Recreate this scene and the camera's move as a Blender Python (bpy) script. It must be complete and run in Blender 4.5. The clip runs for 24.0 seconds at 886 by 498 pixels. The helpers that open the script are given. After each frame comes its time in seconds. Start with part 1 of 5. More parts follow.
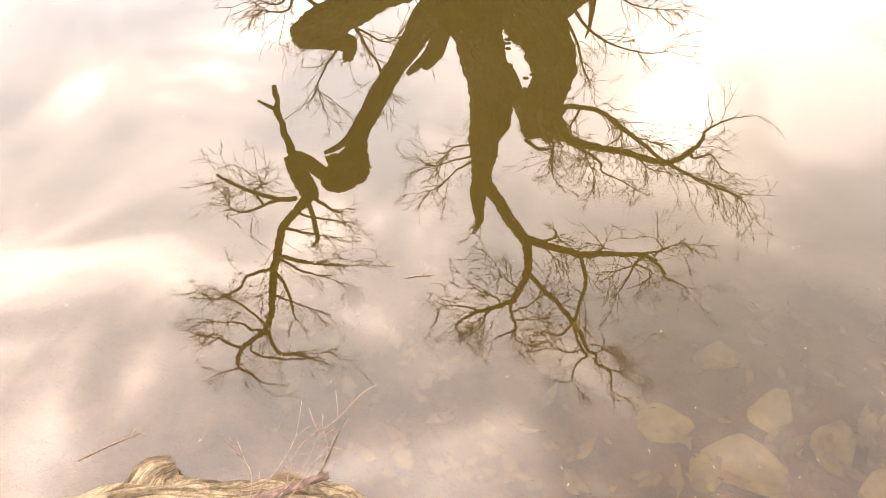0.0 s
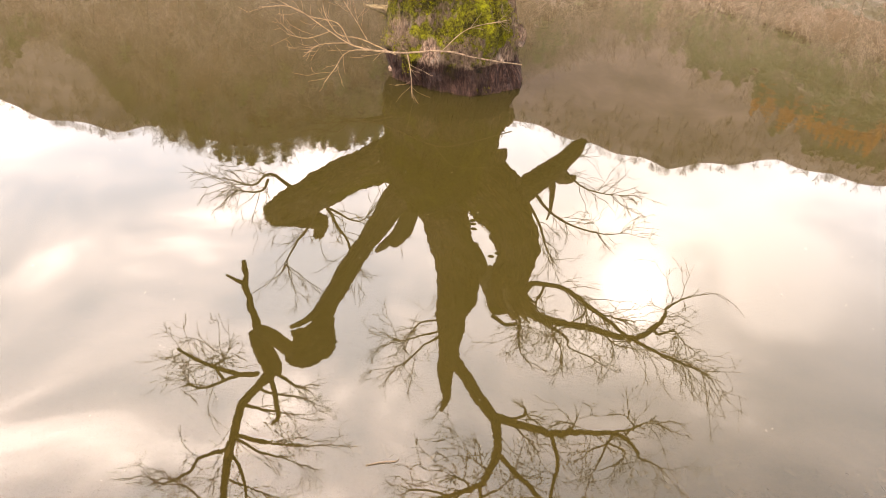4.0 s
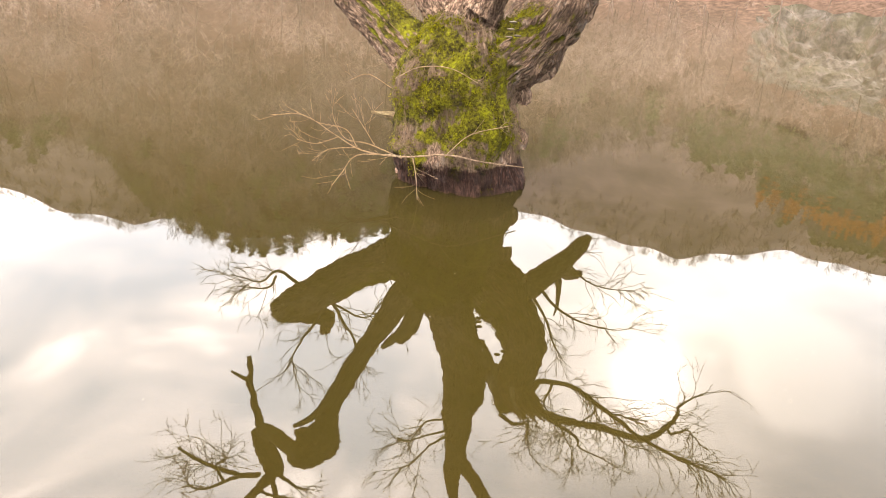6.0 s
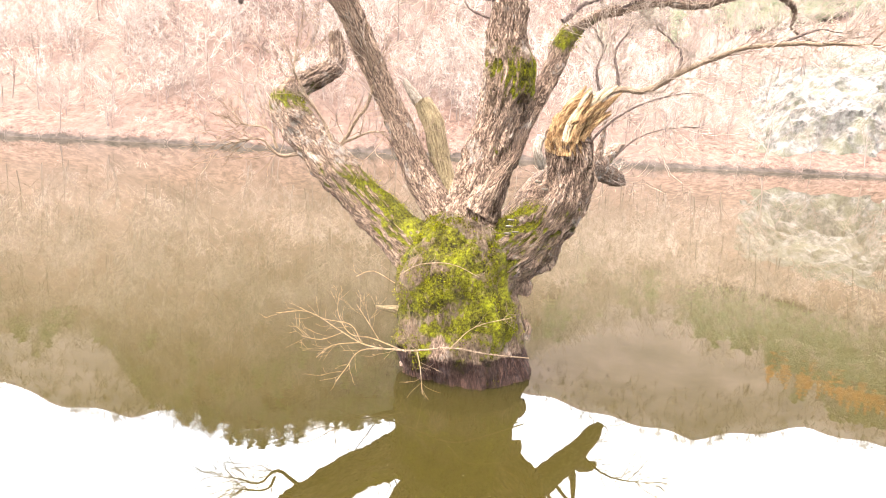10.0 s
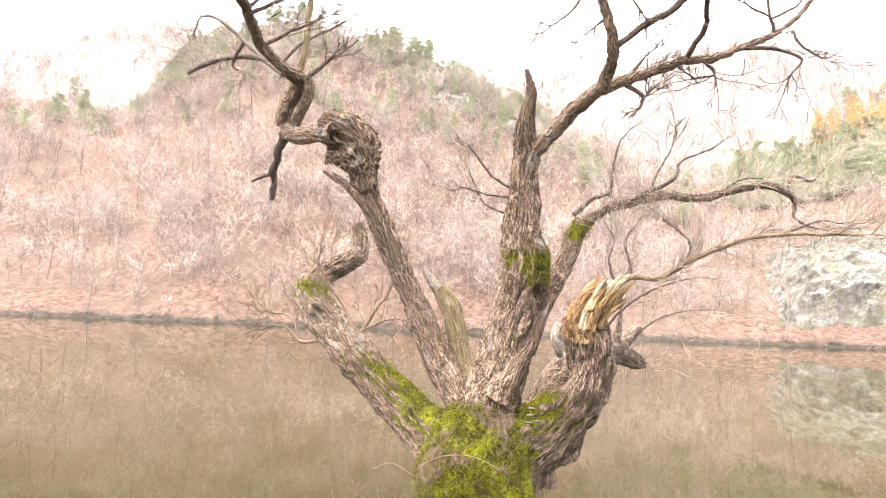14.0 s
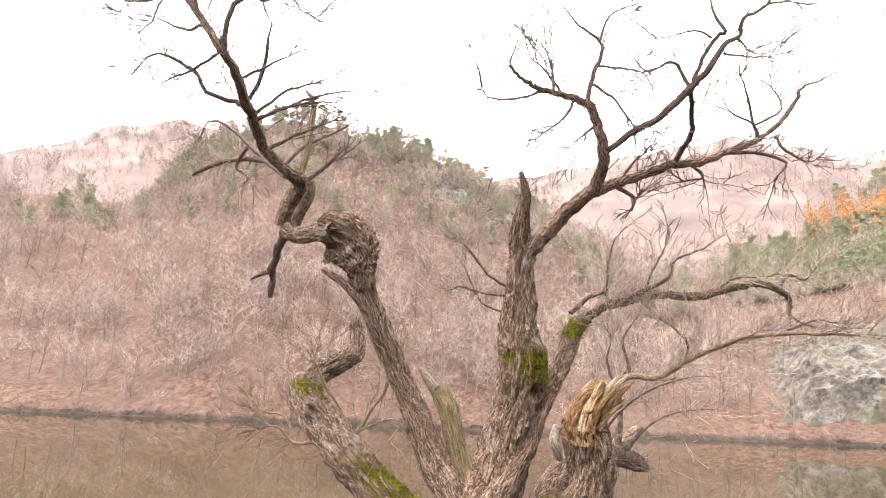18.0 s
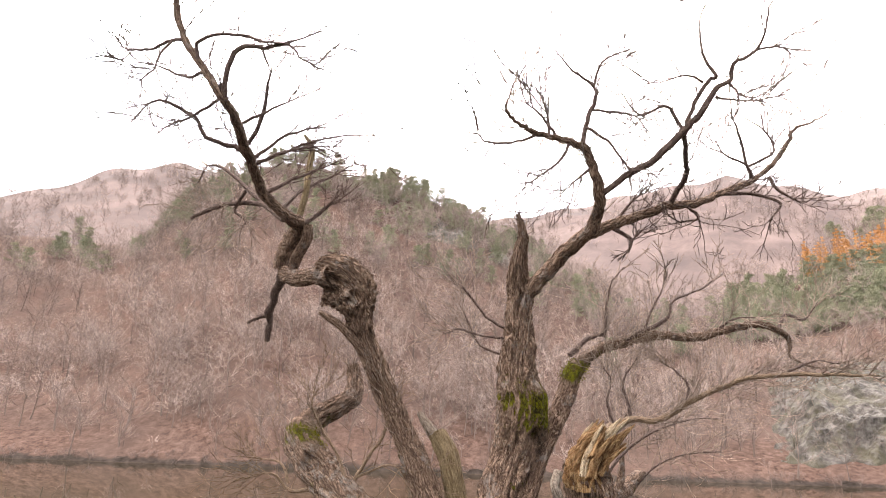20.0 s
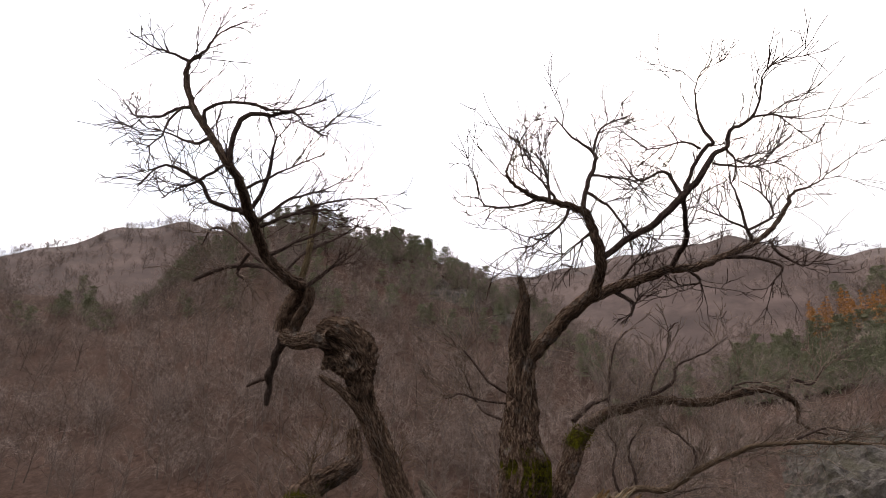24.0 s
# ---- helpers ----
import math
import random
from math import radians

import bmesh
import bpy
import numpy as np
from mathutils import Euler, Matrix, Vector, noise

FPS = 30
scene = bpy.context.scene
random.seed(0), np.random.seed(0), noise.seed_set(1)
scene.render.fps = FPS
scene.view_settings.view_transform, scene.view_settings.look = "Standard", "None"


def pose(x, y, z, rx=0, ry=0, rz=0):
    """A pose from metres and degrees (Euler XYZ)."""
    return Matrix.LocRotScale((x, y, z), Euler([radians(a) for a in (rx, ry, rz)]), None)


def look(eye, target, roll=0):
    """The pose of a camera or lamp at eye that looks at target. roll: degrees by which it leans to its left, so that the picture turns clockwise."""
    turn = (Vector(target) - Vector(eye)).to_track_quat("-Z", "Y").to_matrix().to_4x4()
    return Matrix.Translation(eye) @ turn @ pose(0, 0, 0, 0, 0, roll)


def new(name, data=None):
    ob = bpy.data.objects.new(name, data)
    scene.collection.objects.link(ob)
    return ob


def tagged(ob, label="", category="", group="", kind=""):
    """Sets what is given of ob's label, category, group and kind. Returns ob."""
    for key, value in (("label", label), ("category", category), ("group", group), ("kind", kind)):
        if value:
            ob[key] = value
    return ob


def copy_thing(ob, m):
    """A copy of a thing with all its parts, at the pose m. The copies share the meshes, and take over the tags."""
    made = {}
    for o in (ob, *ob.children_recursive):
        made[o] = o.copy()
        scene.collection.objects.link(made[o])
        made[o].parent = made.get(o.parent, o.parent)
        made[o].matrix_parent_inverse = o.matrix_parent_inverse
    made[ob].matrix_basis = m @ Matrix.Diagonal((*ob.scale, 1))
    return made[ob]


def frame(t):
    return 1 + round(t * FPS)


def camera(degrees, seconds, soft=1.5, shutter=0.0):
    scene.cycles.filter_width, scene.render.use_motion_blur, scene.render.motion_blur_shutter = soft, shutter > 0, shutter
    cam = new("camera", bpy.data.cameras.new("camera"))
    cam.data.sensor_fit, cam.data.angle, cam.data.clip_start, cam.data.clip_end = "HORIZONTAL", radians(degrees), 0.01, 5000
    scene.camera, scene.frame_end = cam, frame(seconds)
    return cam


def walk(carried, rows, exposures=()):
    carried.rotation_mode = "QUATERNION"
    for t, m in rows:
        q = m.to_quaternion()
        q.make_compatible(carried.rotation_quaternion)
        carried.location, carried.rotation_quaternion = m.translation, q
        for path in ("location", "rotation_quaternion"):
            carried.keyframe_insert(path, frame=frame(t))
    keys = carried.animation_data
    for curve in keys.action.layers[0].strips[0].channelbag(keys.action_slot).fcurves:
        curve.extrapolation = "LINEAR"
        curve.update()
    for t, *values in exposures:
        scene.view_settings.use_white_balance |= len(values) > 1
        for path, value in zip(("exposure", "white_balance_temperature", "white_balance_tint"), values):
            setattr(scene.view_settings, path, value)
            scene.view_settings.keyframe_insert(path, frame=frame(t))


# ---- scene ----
cam = camera(67.1, 24.0, soft=0.9)
# seconds, eye x, y, z in metres, yaw, pitch, roll in degrees
ROWS = [
    (0.0, -0.032, -0.019, 1.716, -1.83, -47.52, 3.92),
    (0.5, -0.026, -0.037, 1.733, -1.84, -45.11, 3.94),
    (1.0, -0.031, -0.020, 1.718, -2.01, -43.79, 4.38),
    (1.5, -0.037, -0.033, 1.721, -2.22, -41.84, 4.52),
    (3.5, -0.036, 0.006, 1.701, -3.79, -35.27, 5.13),
    (4.0, -0.022, 0.019, 1.710, -3.79, -32.56, 5.48),
    (4.5, -0.001, 0.005, 1.743, -3.40, -30.23, 5.54),
    (5.0, 0.008, 0.025, 1.726, -2.91, -28.15, 5.04),
    (5.5, 0.013, 0.041, 1.745, -2.47, -26.55, 5.15),
    (6.0, 0.012, 0.035, 1.775, -2.07, -24.91, 4.62),
    (6.5, 0.000, 0.053, 1.762, -1.82, -22.78, 4.51),
    (7.0, 0.009, 0.077, 1.771, -1.53, -20.71, 4.73),
    (7.5, 0.009, 0.073, 1.785, -1.39, -18.61, 3.92),
    (8.0, 0.014, 0.066, 1.803, -1.12, -16.65, 3.49),
    (8.5, 0.011, 0.048, 1.813, -0.91, -14.62, 3.29),
    (9.0, 0.007, 0.078, 1.820, -0.83, -12.82, 2.69),
    (9.5, 0.004, 0.049, 1.835, -0.81, -11.10, 3.07),
    (10.0, 0.002, 0.057, 1.846, -0.72, -9.39, 2.73),
    (10.5, 0.007, 0.078, 1.856, -0.58, -7.77, 2.81),
    (12.5, 0.021, 0.040, 1.906, 1.16, -0.55, 2.36),
    (13.0, 0.010, 0.024, 1.919, 1.49, 1.26, 2.43),
    (13.5, -0.005, 0.000, 1.933, 1.50, 3.26, 2.12),
    (14.0, -0.009, -0.006, 1.949, 1.46, 5.42, 2.24),
    (14.5, -0.002, -0.008, 1.963, 1.63, 7.49, 2.17),
    (15.0, -0.006, -0.002, 1.973, 1.74, 9.27, 2.52),
    (15.5, -0.008, 0.009, 1.980, 1.76, 10.27, 2.68),
    (16.0, -0.007, -0.001, 1.982, 1.59, 10.55, 2.48),
    (16.5, 0.004, -0.008, 1.988, 1.46, 11.20, 2.38),
    (17.0, 0.007, -0.015, 1.989, 1.50, 11.76, 2.35),
    (17.5, 0.008, -0.019, 1.993, 1.59, 12.49, 2.45),
    (18.0, 0.003, -0.048, 1.991, 1.64, 13.39, 2.29),
    (18.5, 0.001, -0.035, 1.998, 1.67, 14.37, 2.06),
    (20.5, 0.001, -0.058, 2.009, 1.56, 17.61, 1.88),
    (21.0, 0.002, -0.056, 2.019, 1.63, 18.35, 1.82),
    (21.5, 0.010, -0.057, 2.032, 1.90, 19.15, 1.86),
    (22.0, 0.013, -0.067, 2.039, 2.04, 20.08, 2.01),
    (22.5, 0.016, -0.074, 2.045, 2.26, 20.99, 2.22),
    (23.0, 0.013, -0.073, 2.043, 2.25, 21.83, 2.42),
    (23.5, 0.013, -0.072, 2.039, 2.19, 22.27, 2.21),
    (24.0, 0.013, -0.071, 2.038, 2.02, 21.91, 2.13),
]
# seconds, stops, kelvin, tint: the camera brightens over the hill, then darkens and cools as it turns up to the sky
EXPOSURES = [(0.0, 3.94, 7500, 17), (1.5, 3.88, 7450, 17), (4.0, 3.76, 7350, 14), (5.0, 3.76, 7250, 11), (6.0, 3.82, 7000, 9), (7.0, 3.98, 6800, 7), (8.5, 4.45, 6500, 7), (10.0, 4.6, 6350, 6),
             (12.5, 4.48, 6250, 5), (14.0, 4.24, 6250, 4), (15.0, 4.0, 6300, 5), (17.0, 3.72, 6450, 7), (18.5, 3.4, 6500, 9), (21.0, 2.5, 6500, 11),
             (22.0, 2.0, 6500, 11), (23.0, 1.45, 6500, 11), (24.0, 0.8, 6500, 11)]
walk(cam, [(t, pose(x, y, z, 0, 0, yaw) @ pose(0, 0, 0, 90 + pitch) @ pose(0, 0, 0, 0, 0, roll))
           for t, x, y, z, yaw, pitch, roll in ROWS], EXPOSURES)

# ---- light: a veiled sun ahead, over the hill, in a bright cloudy sky ----
SUN_AZ, SUN_EL = radians(23.5), radians(32.7)
SUN_DIR = Vector((math.sin(SUN_AZ) * math.cos(SUN_EL), math.cos(SUN_AZ) * math.cos(SUN_EL), math.sin(SUN_EL)))


def link(tree, a, b):
    tree.links.new(a, b)


def node(tree, kind, **settings):
    n = tree.nodes.new(kind)
    for key, value in settings.items():
        if key in n.inputs:
            n.inputs[key].default_value = value
        else:
            setattr(n, key, value)
    return n


def ramp(tree, source, *stops):
    n = tree.nodes.new("ShaderNodeValToRGB")
    els = n.color_ramp.elements
    while len(els) < len(stops):
        els.new(0.5)
    for e, (p, c) in zip(els, stops):
        e.position = p
        e.color = (c, c, c, 1) if isinstance(c, (int, float)) else (*c, 1)
    link(tree, source, n.inputs[0])
    return n.outputs[0]


def blend(tree, fac, a, b, mode="MIX"):
    n = node(tree, "ShaderNodeMix", data_type="RGBA", blend_type=mode)
    for sock, v in ((n.inputs[0], fac), (n.inputs[6], a), (n.inputs[7], b)):
        if isinstance(v, bpy.types.NodeSocket):
            link(tree, v, sock)
        elif isinstance(v, (int, float)):
            sock.default_value = v
        else:
            sock.default_value = (*v, 1)
    return n.outputs[2]


def calc(tree, op, a, b=0.0):
    n = node(tree, "ShaderNodeMath", operation=op)
    for sock, v in zip(n.inputs, (a, b)):
        if isinstance(v, bpy.types.NodeSocket):
            link(tree, v, sock)
        else:
            sock.default_value = v
    return n.outputs[0]


world = bpy.data.worlds.new("sky")
scene.world = world
world.use_nodes = True
wt = world.node_tree
wt.nodes.clear()
sky = node(wt, "ShaderNodeTexSky", sky_type="NISHITA", sun_disc=False, sun_elevation=SUN_EL, sun_rotation=SUN_AZ,
           air_density=1.0, dust_density=0.7)
co = node(wt, "ShaderNodeTexCoord")
# clouds: flattened towards the horizon
sep = node(wt, "ShaderNodeSeparateXYZ")
link(wt, co.outputs["Generated"], sep.inputs[0])
flat = node(wt, "ShaderNodeVectorMath", operation="MULTIPLY")
flat.inputs[1].default_value = (1.0, 1.0, 2.2)
link(wt, co.outputs["Generated"], flat.inputs[0])
n1 = node(wt, "ShaderNodeTexNoise", Scale=3.3, Detail=8.0, Roughness=0.55, Distortion=0.5)
link(wt, flat.outputs[0], n1.inputs["Vector"])
cloud = ramp(wt, n1.outputs[0], (0.37, (0.5, 0.49, 0.51)), (0.5, (0.78, 0.7, 0.68)), (0.62, (1.42, 1.26, 1.18)))
toward = node(wt, "ShaderNodeVectorMath", operation="DOT_PRODUCT")
link(wt, co.outputs["Generated"], toward.inputs[0])
toward.inputs[1].default_value = SUN_DIR
halo = ramp(wt, toward.outputs["Value"], (0.0, 0.85), (0.55, 0.9), (1.0, 1.0))
angle = calc(wt, "MULTIPLY", calc(wt, "ARCCOSINE", calc(wt, "MINIMUM", toward.outputs["Value"], 1.0)), 4.0)
cloud = blend(wt, 1.0, cloud, ramp(wt, angle, (0.0, 7.0), (0.09, 6.0), (0.16, 3.6), (0.26, 2.0), (0.4, 1.35), (0.6, 1.1), (1.0, 1.0)), "MULTIPLY")
cloud = blend(wt, 1.0, cloud, halo, "MULTIPLY")
cloud = blend(wt, 1.0, cloud, ramp(wt, sep.outputs[2], (0.0, 0.42), (0.25, 0.46), (0.37, 0.58), (0.5, 0.9), (0.62, 1.34), (0.78, 1.5), (0.9, 1.35), (1.0, 2.0)), "MULTIPLY")
cloud = blend(wt, 1.0, cloud, ramp(wt, calc(wt, "ADD", calc(wt, "MULTIPLY", sep.outputs[0], 0.5), 0.5), (0.2, 1.4), (0.42, 1.35), (0.51, 1.15), (0.58, 0.8), (0.68, 0.4)), "MULTIPLY")
bg_sky = node(wt, "ShaderNodeBackground", Strength=0.05)
link(wt, sky.outputs[0], bg_sky.inputs[0])
bg_cloud = node(wt, "ShaderNodeBackground", Strength=1.25)
link(wt, cloud, bg_cloud.inputs[0])
add = node(wt, "ShaderNodeAddShader")
link(wt, bg_sky.outputs[0], add.inputs[0])
link(wt, bg_cloud.outputs[0], add.inputs[1])
wout = node(wt, "ShaderNodeOutputWorld")
link(wt, add.outputs[0], wout.inputs[0])

sun = new("sun", bpy.data.lights.new("sun", "SUN"))
sun.data.energy, sun.data.angle, sun.data.color = 0.5, radians(1.2), (1.0, 0.93, 0.84)
sun.matrix_world = look(SUN_DIR * 100, (0, 0, 0))


# ---- materials ----
def material(name, rough=0.8):
    m = bpy.data.materials.new(name)
    m.use_nodes = True
    t = m.node_tree
    p = t.nodes["Principled BSDF"]
    p.inputs["Roughness"].default_value = rough
    p.inputs["Specular IOR Level"].default_value = 0.25
    return m, t, p


def noise_of(t, scale, detail=4.0, rough=0.55, vector=None, distort=0.0):
    n = node(t, "ShaderNodeTexNoise", Scale=scale, Detail=detail, Roughness=rough, Distortion=distort)
    if vector is None:
        vector = node(t, "ShaderNodeNewGeometry").outputs["Position"]
    link(t, vector, n.inputs["Vector"])
    return n.outputs[0]


def bump(t, p, height, strength=0.5, distance=0.02):
    b = node(t, "ShaderNodeBump", Strength=strength, Distance=distance)
    link(t, height, b.inputs["Height"])
    link(t, b.outputs[0], p.inputs["Normal"])


def bark_material(name, dark, mid, light, moss=True, stretch=4.2):
    """Furrowed bark, running along the limb; moss where the mesh says so."""
    m, t, p = material(name, 0.95)
    p.inputs["Specular IOR Level"].default_value = 0.08
    uv = node(t, "ShaderNodeUVMap", uv_map="bark")
    sq = node(t, "ShaderNodeVectorMath", operation="MULTIPLY")
    sq.inputs[1].default_value = (17.0, stretch * 1.0, 1.0)
    link(t, uv.outputs[0], sq.inputs[0])
    fine = noise_of(t, 5.0, 9.0, 0.72, sq.outputs[0], 0.9)
    big = noise_of(t, 3.5, 3.0)
    grain = noise_of(t, 70.0, 5.0, 0.7)
    col = ramp(t, fine, (0.36, dark), (0.47, mid), (0.6, light))
    if moss:
        lng = node(t, "ShaderNodeVectorMath", operation="MULTIPLY")
        lng.inputs[1].default_value = (40.0, 6.5, 1.0)
        link(t, uv.outputs[0], lng.inputs[0])
        ridge = calc(t, "ABSOLUTE", calc(t, "SUBTRACT", noise_of(t, 1.0, 3.0, 0.5, lng.outputs[0], 1.2), 0.5))
        col = blend(t, ramp(t, ridge, (0.0, 0.95), (0.025, 0.8), (0.06, 0.0)), col, dark)
        col = blend(t, ramp(t, ridge, (0.12, 0.0), (0.2, 0.3)), col, light)
    col = blend(t, calc(t, "MULTIPLY", big, 0.75), col, blend(t, 0.5, dark, mid))
    col = blend(t, 0.6, col, ramp(t, grain, (0.35, 0.25), (0.5, 0.8), (0.65, 1.25)), "MULTIPLY")
    if moss:
        lichen = ramp(t, calc(t, "ADD", noise_of(t, 5.0, 3.0), calc(t, "MULTIPLY", noise_of(t, 38.0, 4.0), 0.35)), (0.77, 0.0), (0.87, 0.35))
        col = blend(t, lichen, col, (0.3, 0.27, 0.235))
        bare = node(t, "ShaderNodeAttribute", attribute_name="pale")
        peeled = ramp(t, calc(t, "ADD", bare.outputs["Fac"], calc(t, "MULTIPLY", calc(t, "SUBTRACT", noise_of(t, 11.0, 6.0, 0.7), 0.5), 1.6)), (0.5, 0.0), (0.68, 0.85))
        col = blend(t, peeled, col, ramp(t, grain, (0.35, (0.09, 0.075, 0.06)), (0.6, (0.26, 0.23, 0.195))))
        at = node(t, "ShaderNodeAttribute", attribute_name="moss")
        breakup = calc(t, "ADD", noise_of(t, 13.0, 6.0, 0.7), calc(t, "MULTIPLY", calc(t, "SUBTRACT", noise_of(t, 3.2, 3.0), 0.5), 1.3))
        mask = ramp(t, calc(t, "ADD", at.outputs["Fac"], calc(t, "MULTIPLY", calc(t, "SUBTRACT", breakup, 0.5), 1.5)), (0.42, 0.0), (0.62, 1.0))
        tuft = calc(t, "ADD", calc(t, "MULTIPLY", noise_of(t, 42.0, 5.0, 0.75), 0.6), calc(t, "MULTIPLY", noise_of(t, 7.0, 4.0, 0.6), 0.4))
        green = ramp(t, tuft, (0.4, (0.00935, 0.0068, 0.0017)), (0.47, (0.0289, 0.0238, 0.00255)), (0.55, (0.0612, 0.0578, 0.00255)), (0.64, (0.111, 0.111, 0.0034)))
        brown = ramp(t, noise_of(t, 22.0, 5.0, 0.7), (0.35, (0.02, 0.012, 0.007)), (0.65, (0.1, 0.068, 0.041)))
        col = blend(t, calc(t, "MULTIPLY", at.outputs["Fac"], 1.25), col, brown)
        col = blend(t, mask, col, green)
        wet = node(t, "ShaderNodeAttribute", attribute_name="wet")
        soak = ramp(t, calc(t, "ADD", wet.outputs["Fac"], calc(t, "MULTIPLY", calc(t, "SUBTRACT", noise_of(t, 16.0, 5.0), 0.5), 0.8)), (0.4, 0.0), (0.6, 1.0))
        col = blend(t, soak, col, blend(t, 1.0, col, (0.22, 0.17, 0.175), "MULTIPLY"))
    link(t, col, p.inputs["Base Color"])
    hgt = calc(t, "ADD", fine, calc(t, "MULTIPLY", grain, 0.4))
    if moss:
        hgt = calc(t, "ADD", hgt, calc(t, "MULTIPLY", calc(t, "MINIMUM", ridge, 0.12), 6.0))
    if moss:
        hgt = calc(t, "ADD", calc(t, "MULTIPLY", hgt, calc(t, "SUBTRACT", 1.0, mask)), calc(t, "MULTIPLY", calc(t, "MULTIPLY", noise_of(t, 34.0, 6.0, 0.7), 1.6), mask))
    bump(t, p, hgt, 1.0, 0.035)
    return m


BARK = bark_material("willow_bark", (0.0321, 0.0205, 0.0143), (0.158, 0.1, 0.066), (0.357, 0.255, 0.181))
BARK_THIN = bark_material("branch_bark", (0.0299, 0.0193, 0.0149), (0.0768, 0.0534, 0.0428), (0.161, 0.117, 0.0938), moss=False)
DEAD_WOOD = bark_material("weathered_dead_wood", (0.0357, 0.0238, 0.0119), (0.119, 0.0854, 0.0452), (0.226, 0.178, 0.101), moss=False, stretch=1.4)
SPLIT_WOOD = bark_material("split_heartwood", (0.02, 0.01, 0.005), (0.15, 0.08, 0.032), (0.36, 0.24, 0.12), moss=False, stretch=2.6)
CREAM_WOOD = bark_material("cream_sapwood", (0.06, 0.035, 0.018), (0.3, 0.22, 0.13), (0.52, 0.44, 0.31), moss=False, stretch=2.6)
# low twigs catch the light: that is put into this paler bark colour
TWIG_LIT = bark_material("lit_twig_bark", (0.102, 0.0731, 0.051), (0.238, 0.177, 0.133), (0.408, 0.323, 0.255), moss=False)
SHOOT = bark_material("young_shoot_bark", (0.0612, 0.0408, 0.0255), (0.156, 0.107, 0.068), (0.264, 0.192, 0.126), moss=False)

PALE_WOOD = bark_material("bleached_wood", (0.051, 0.0374, 0.0255), (0.136, 0.107, 0.0799), (0.272, 0.23, 0.178), moss=False)
ROOT = bark_material("wet_root_bark", (0.051, 0.0306, 0.0238), (0.204, 0.128, 0.0935), (0.51, 0.357, 0.272), moss=False)

MOSS, t_, p_ = material("moss_tufts", 1.0)
p_.inputs["Specular IOR Level"].default_value = 0.0
isl = node(t_, "ShaderNodeNewGeometry").outputs["Random Per Island"]
link(t_, ramp(t_, calc(t_, "ADD", calc(t_, "MULTIPLY", noise_of(t_, 9.0, 5.0, 0.7), 0.65), calc(t_, "MULTIPLY", isl, 0.35)), (0.33, (0.0153, 0.011, 0.00255)), (0.46, (0.0374, 0.0314, 0.00255)), (0.58, (0.0782, 0.0748, 0.00255)), (0.75, (0.145, 0.146, 0.0034))), p_.inputs["Base Color"])

WOODS, t_, p_ = material("bare_wood_far", 0.9)
p_.inputs["Specular IOR Level"].default_value = 0.05
isl = node(t_, "ShaderNodeNewGeometry").outputs["Random Per Island"]
own = node(t_, "ShaderNodeAttribute", attribute_name="tone").outputs["Fac"]
link(t_, blend(t_, 0.25, ramp(t_, own, (0.0, (0.039, 0.0299, 0.0247)), (0.2, (0.0858, 0.065, 0.0546)), (0.5, (0.176, 0.138, 0.117)), (1.0, (0.299, 0.24, 0.205))),
               ramp(t_, isl, (0.0, (0.065, 0.0494, 0.0403)), (1.0, (0.338, 0.267, 0.221)))), p_.inputs["Base Color"])

PINE, t_, p_ = material("pine_needles", 0.85)
isl = node(t_, "ShaderNodeNewGeometry").outputs["Random Per Island"]
link(t_, blend(t_, ramp(t_, noise_of(t_, 0.15, 3.0), (0.4, 0.0), (0.6, 0.5)), ramp(t_, isl, (0.0, (0.0776, 0.0869, 0.0513)), (0.6, (0.139, 0.146, 0.0838)), (1.0, (0.217, 0.214, 0.128))), (0.155, 0.143, 0.0854)), p_.inputs["Base Color"])
LARCH, t_, p_ = material("larch_needles_autumn", 0.85)
isl = node(t_, "ShaderNodeNewGeometry").outputs["Random Per Island"]
link(t_, ramp(t_, isl, (0.0, (0.231, 0.109, 0.0361)), (1.0, (0.405, 0.209, 0.0723))), p_.inputs["Base Color"])

GROUND, t_, p_ = material("leaf_litter_and_mud", 1.0)
p_.inputs["Specular IOR Level"].default_value = 0.03
pos = node(t_, "ShaderNodeNewGeometry").outputs["Position"]
sx = node(t_, "ShaderNodeSeparateXYZ")
link(t_, pos, sx.inputs[0])
litter = ramp(t_, noise_of(t_, 1.3, 10.0, 0.85), (0.36, (0.0118, 0.00739, 0.00591)), (0.48, (0.0459, 0.0281, 0.0207)), (0.62, (0.0924, 0.0606, 0.0465)))
litter = blend(t_, ramp(t_, noise_of(t_, 0.12, 4.0), (0.4, 0.0), (0.65, 0.5)), litter, (0.0517, 0.037, 0.0296))
mud = ramp(t_, noise_of(t_, 7.0, 7.0, 0.7), (0.35, (0.035, 0.022, 0.011)), (0.7, (0.11, 0.07, 0.035)))
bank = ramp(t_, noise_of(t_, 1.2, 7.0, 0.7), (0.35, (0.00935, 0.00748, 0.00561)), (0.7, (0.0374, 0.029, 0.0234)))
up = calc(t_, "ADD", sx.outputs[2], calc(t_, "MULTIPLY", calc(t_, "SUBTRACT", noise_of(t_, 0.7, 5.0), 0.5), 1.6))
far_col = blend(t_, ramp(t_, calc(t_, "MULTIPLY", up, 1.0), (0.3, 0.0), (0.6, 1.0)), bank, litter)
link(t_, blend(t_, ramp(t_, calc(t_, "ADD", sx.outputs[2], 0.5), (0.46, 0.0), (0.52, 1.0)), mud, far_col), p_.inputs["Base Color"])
bump(t_, p_, noise_of(t_, 5.0, 8.0, 0.7), 0.6, 0.12)

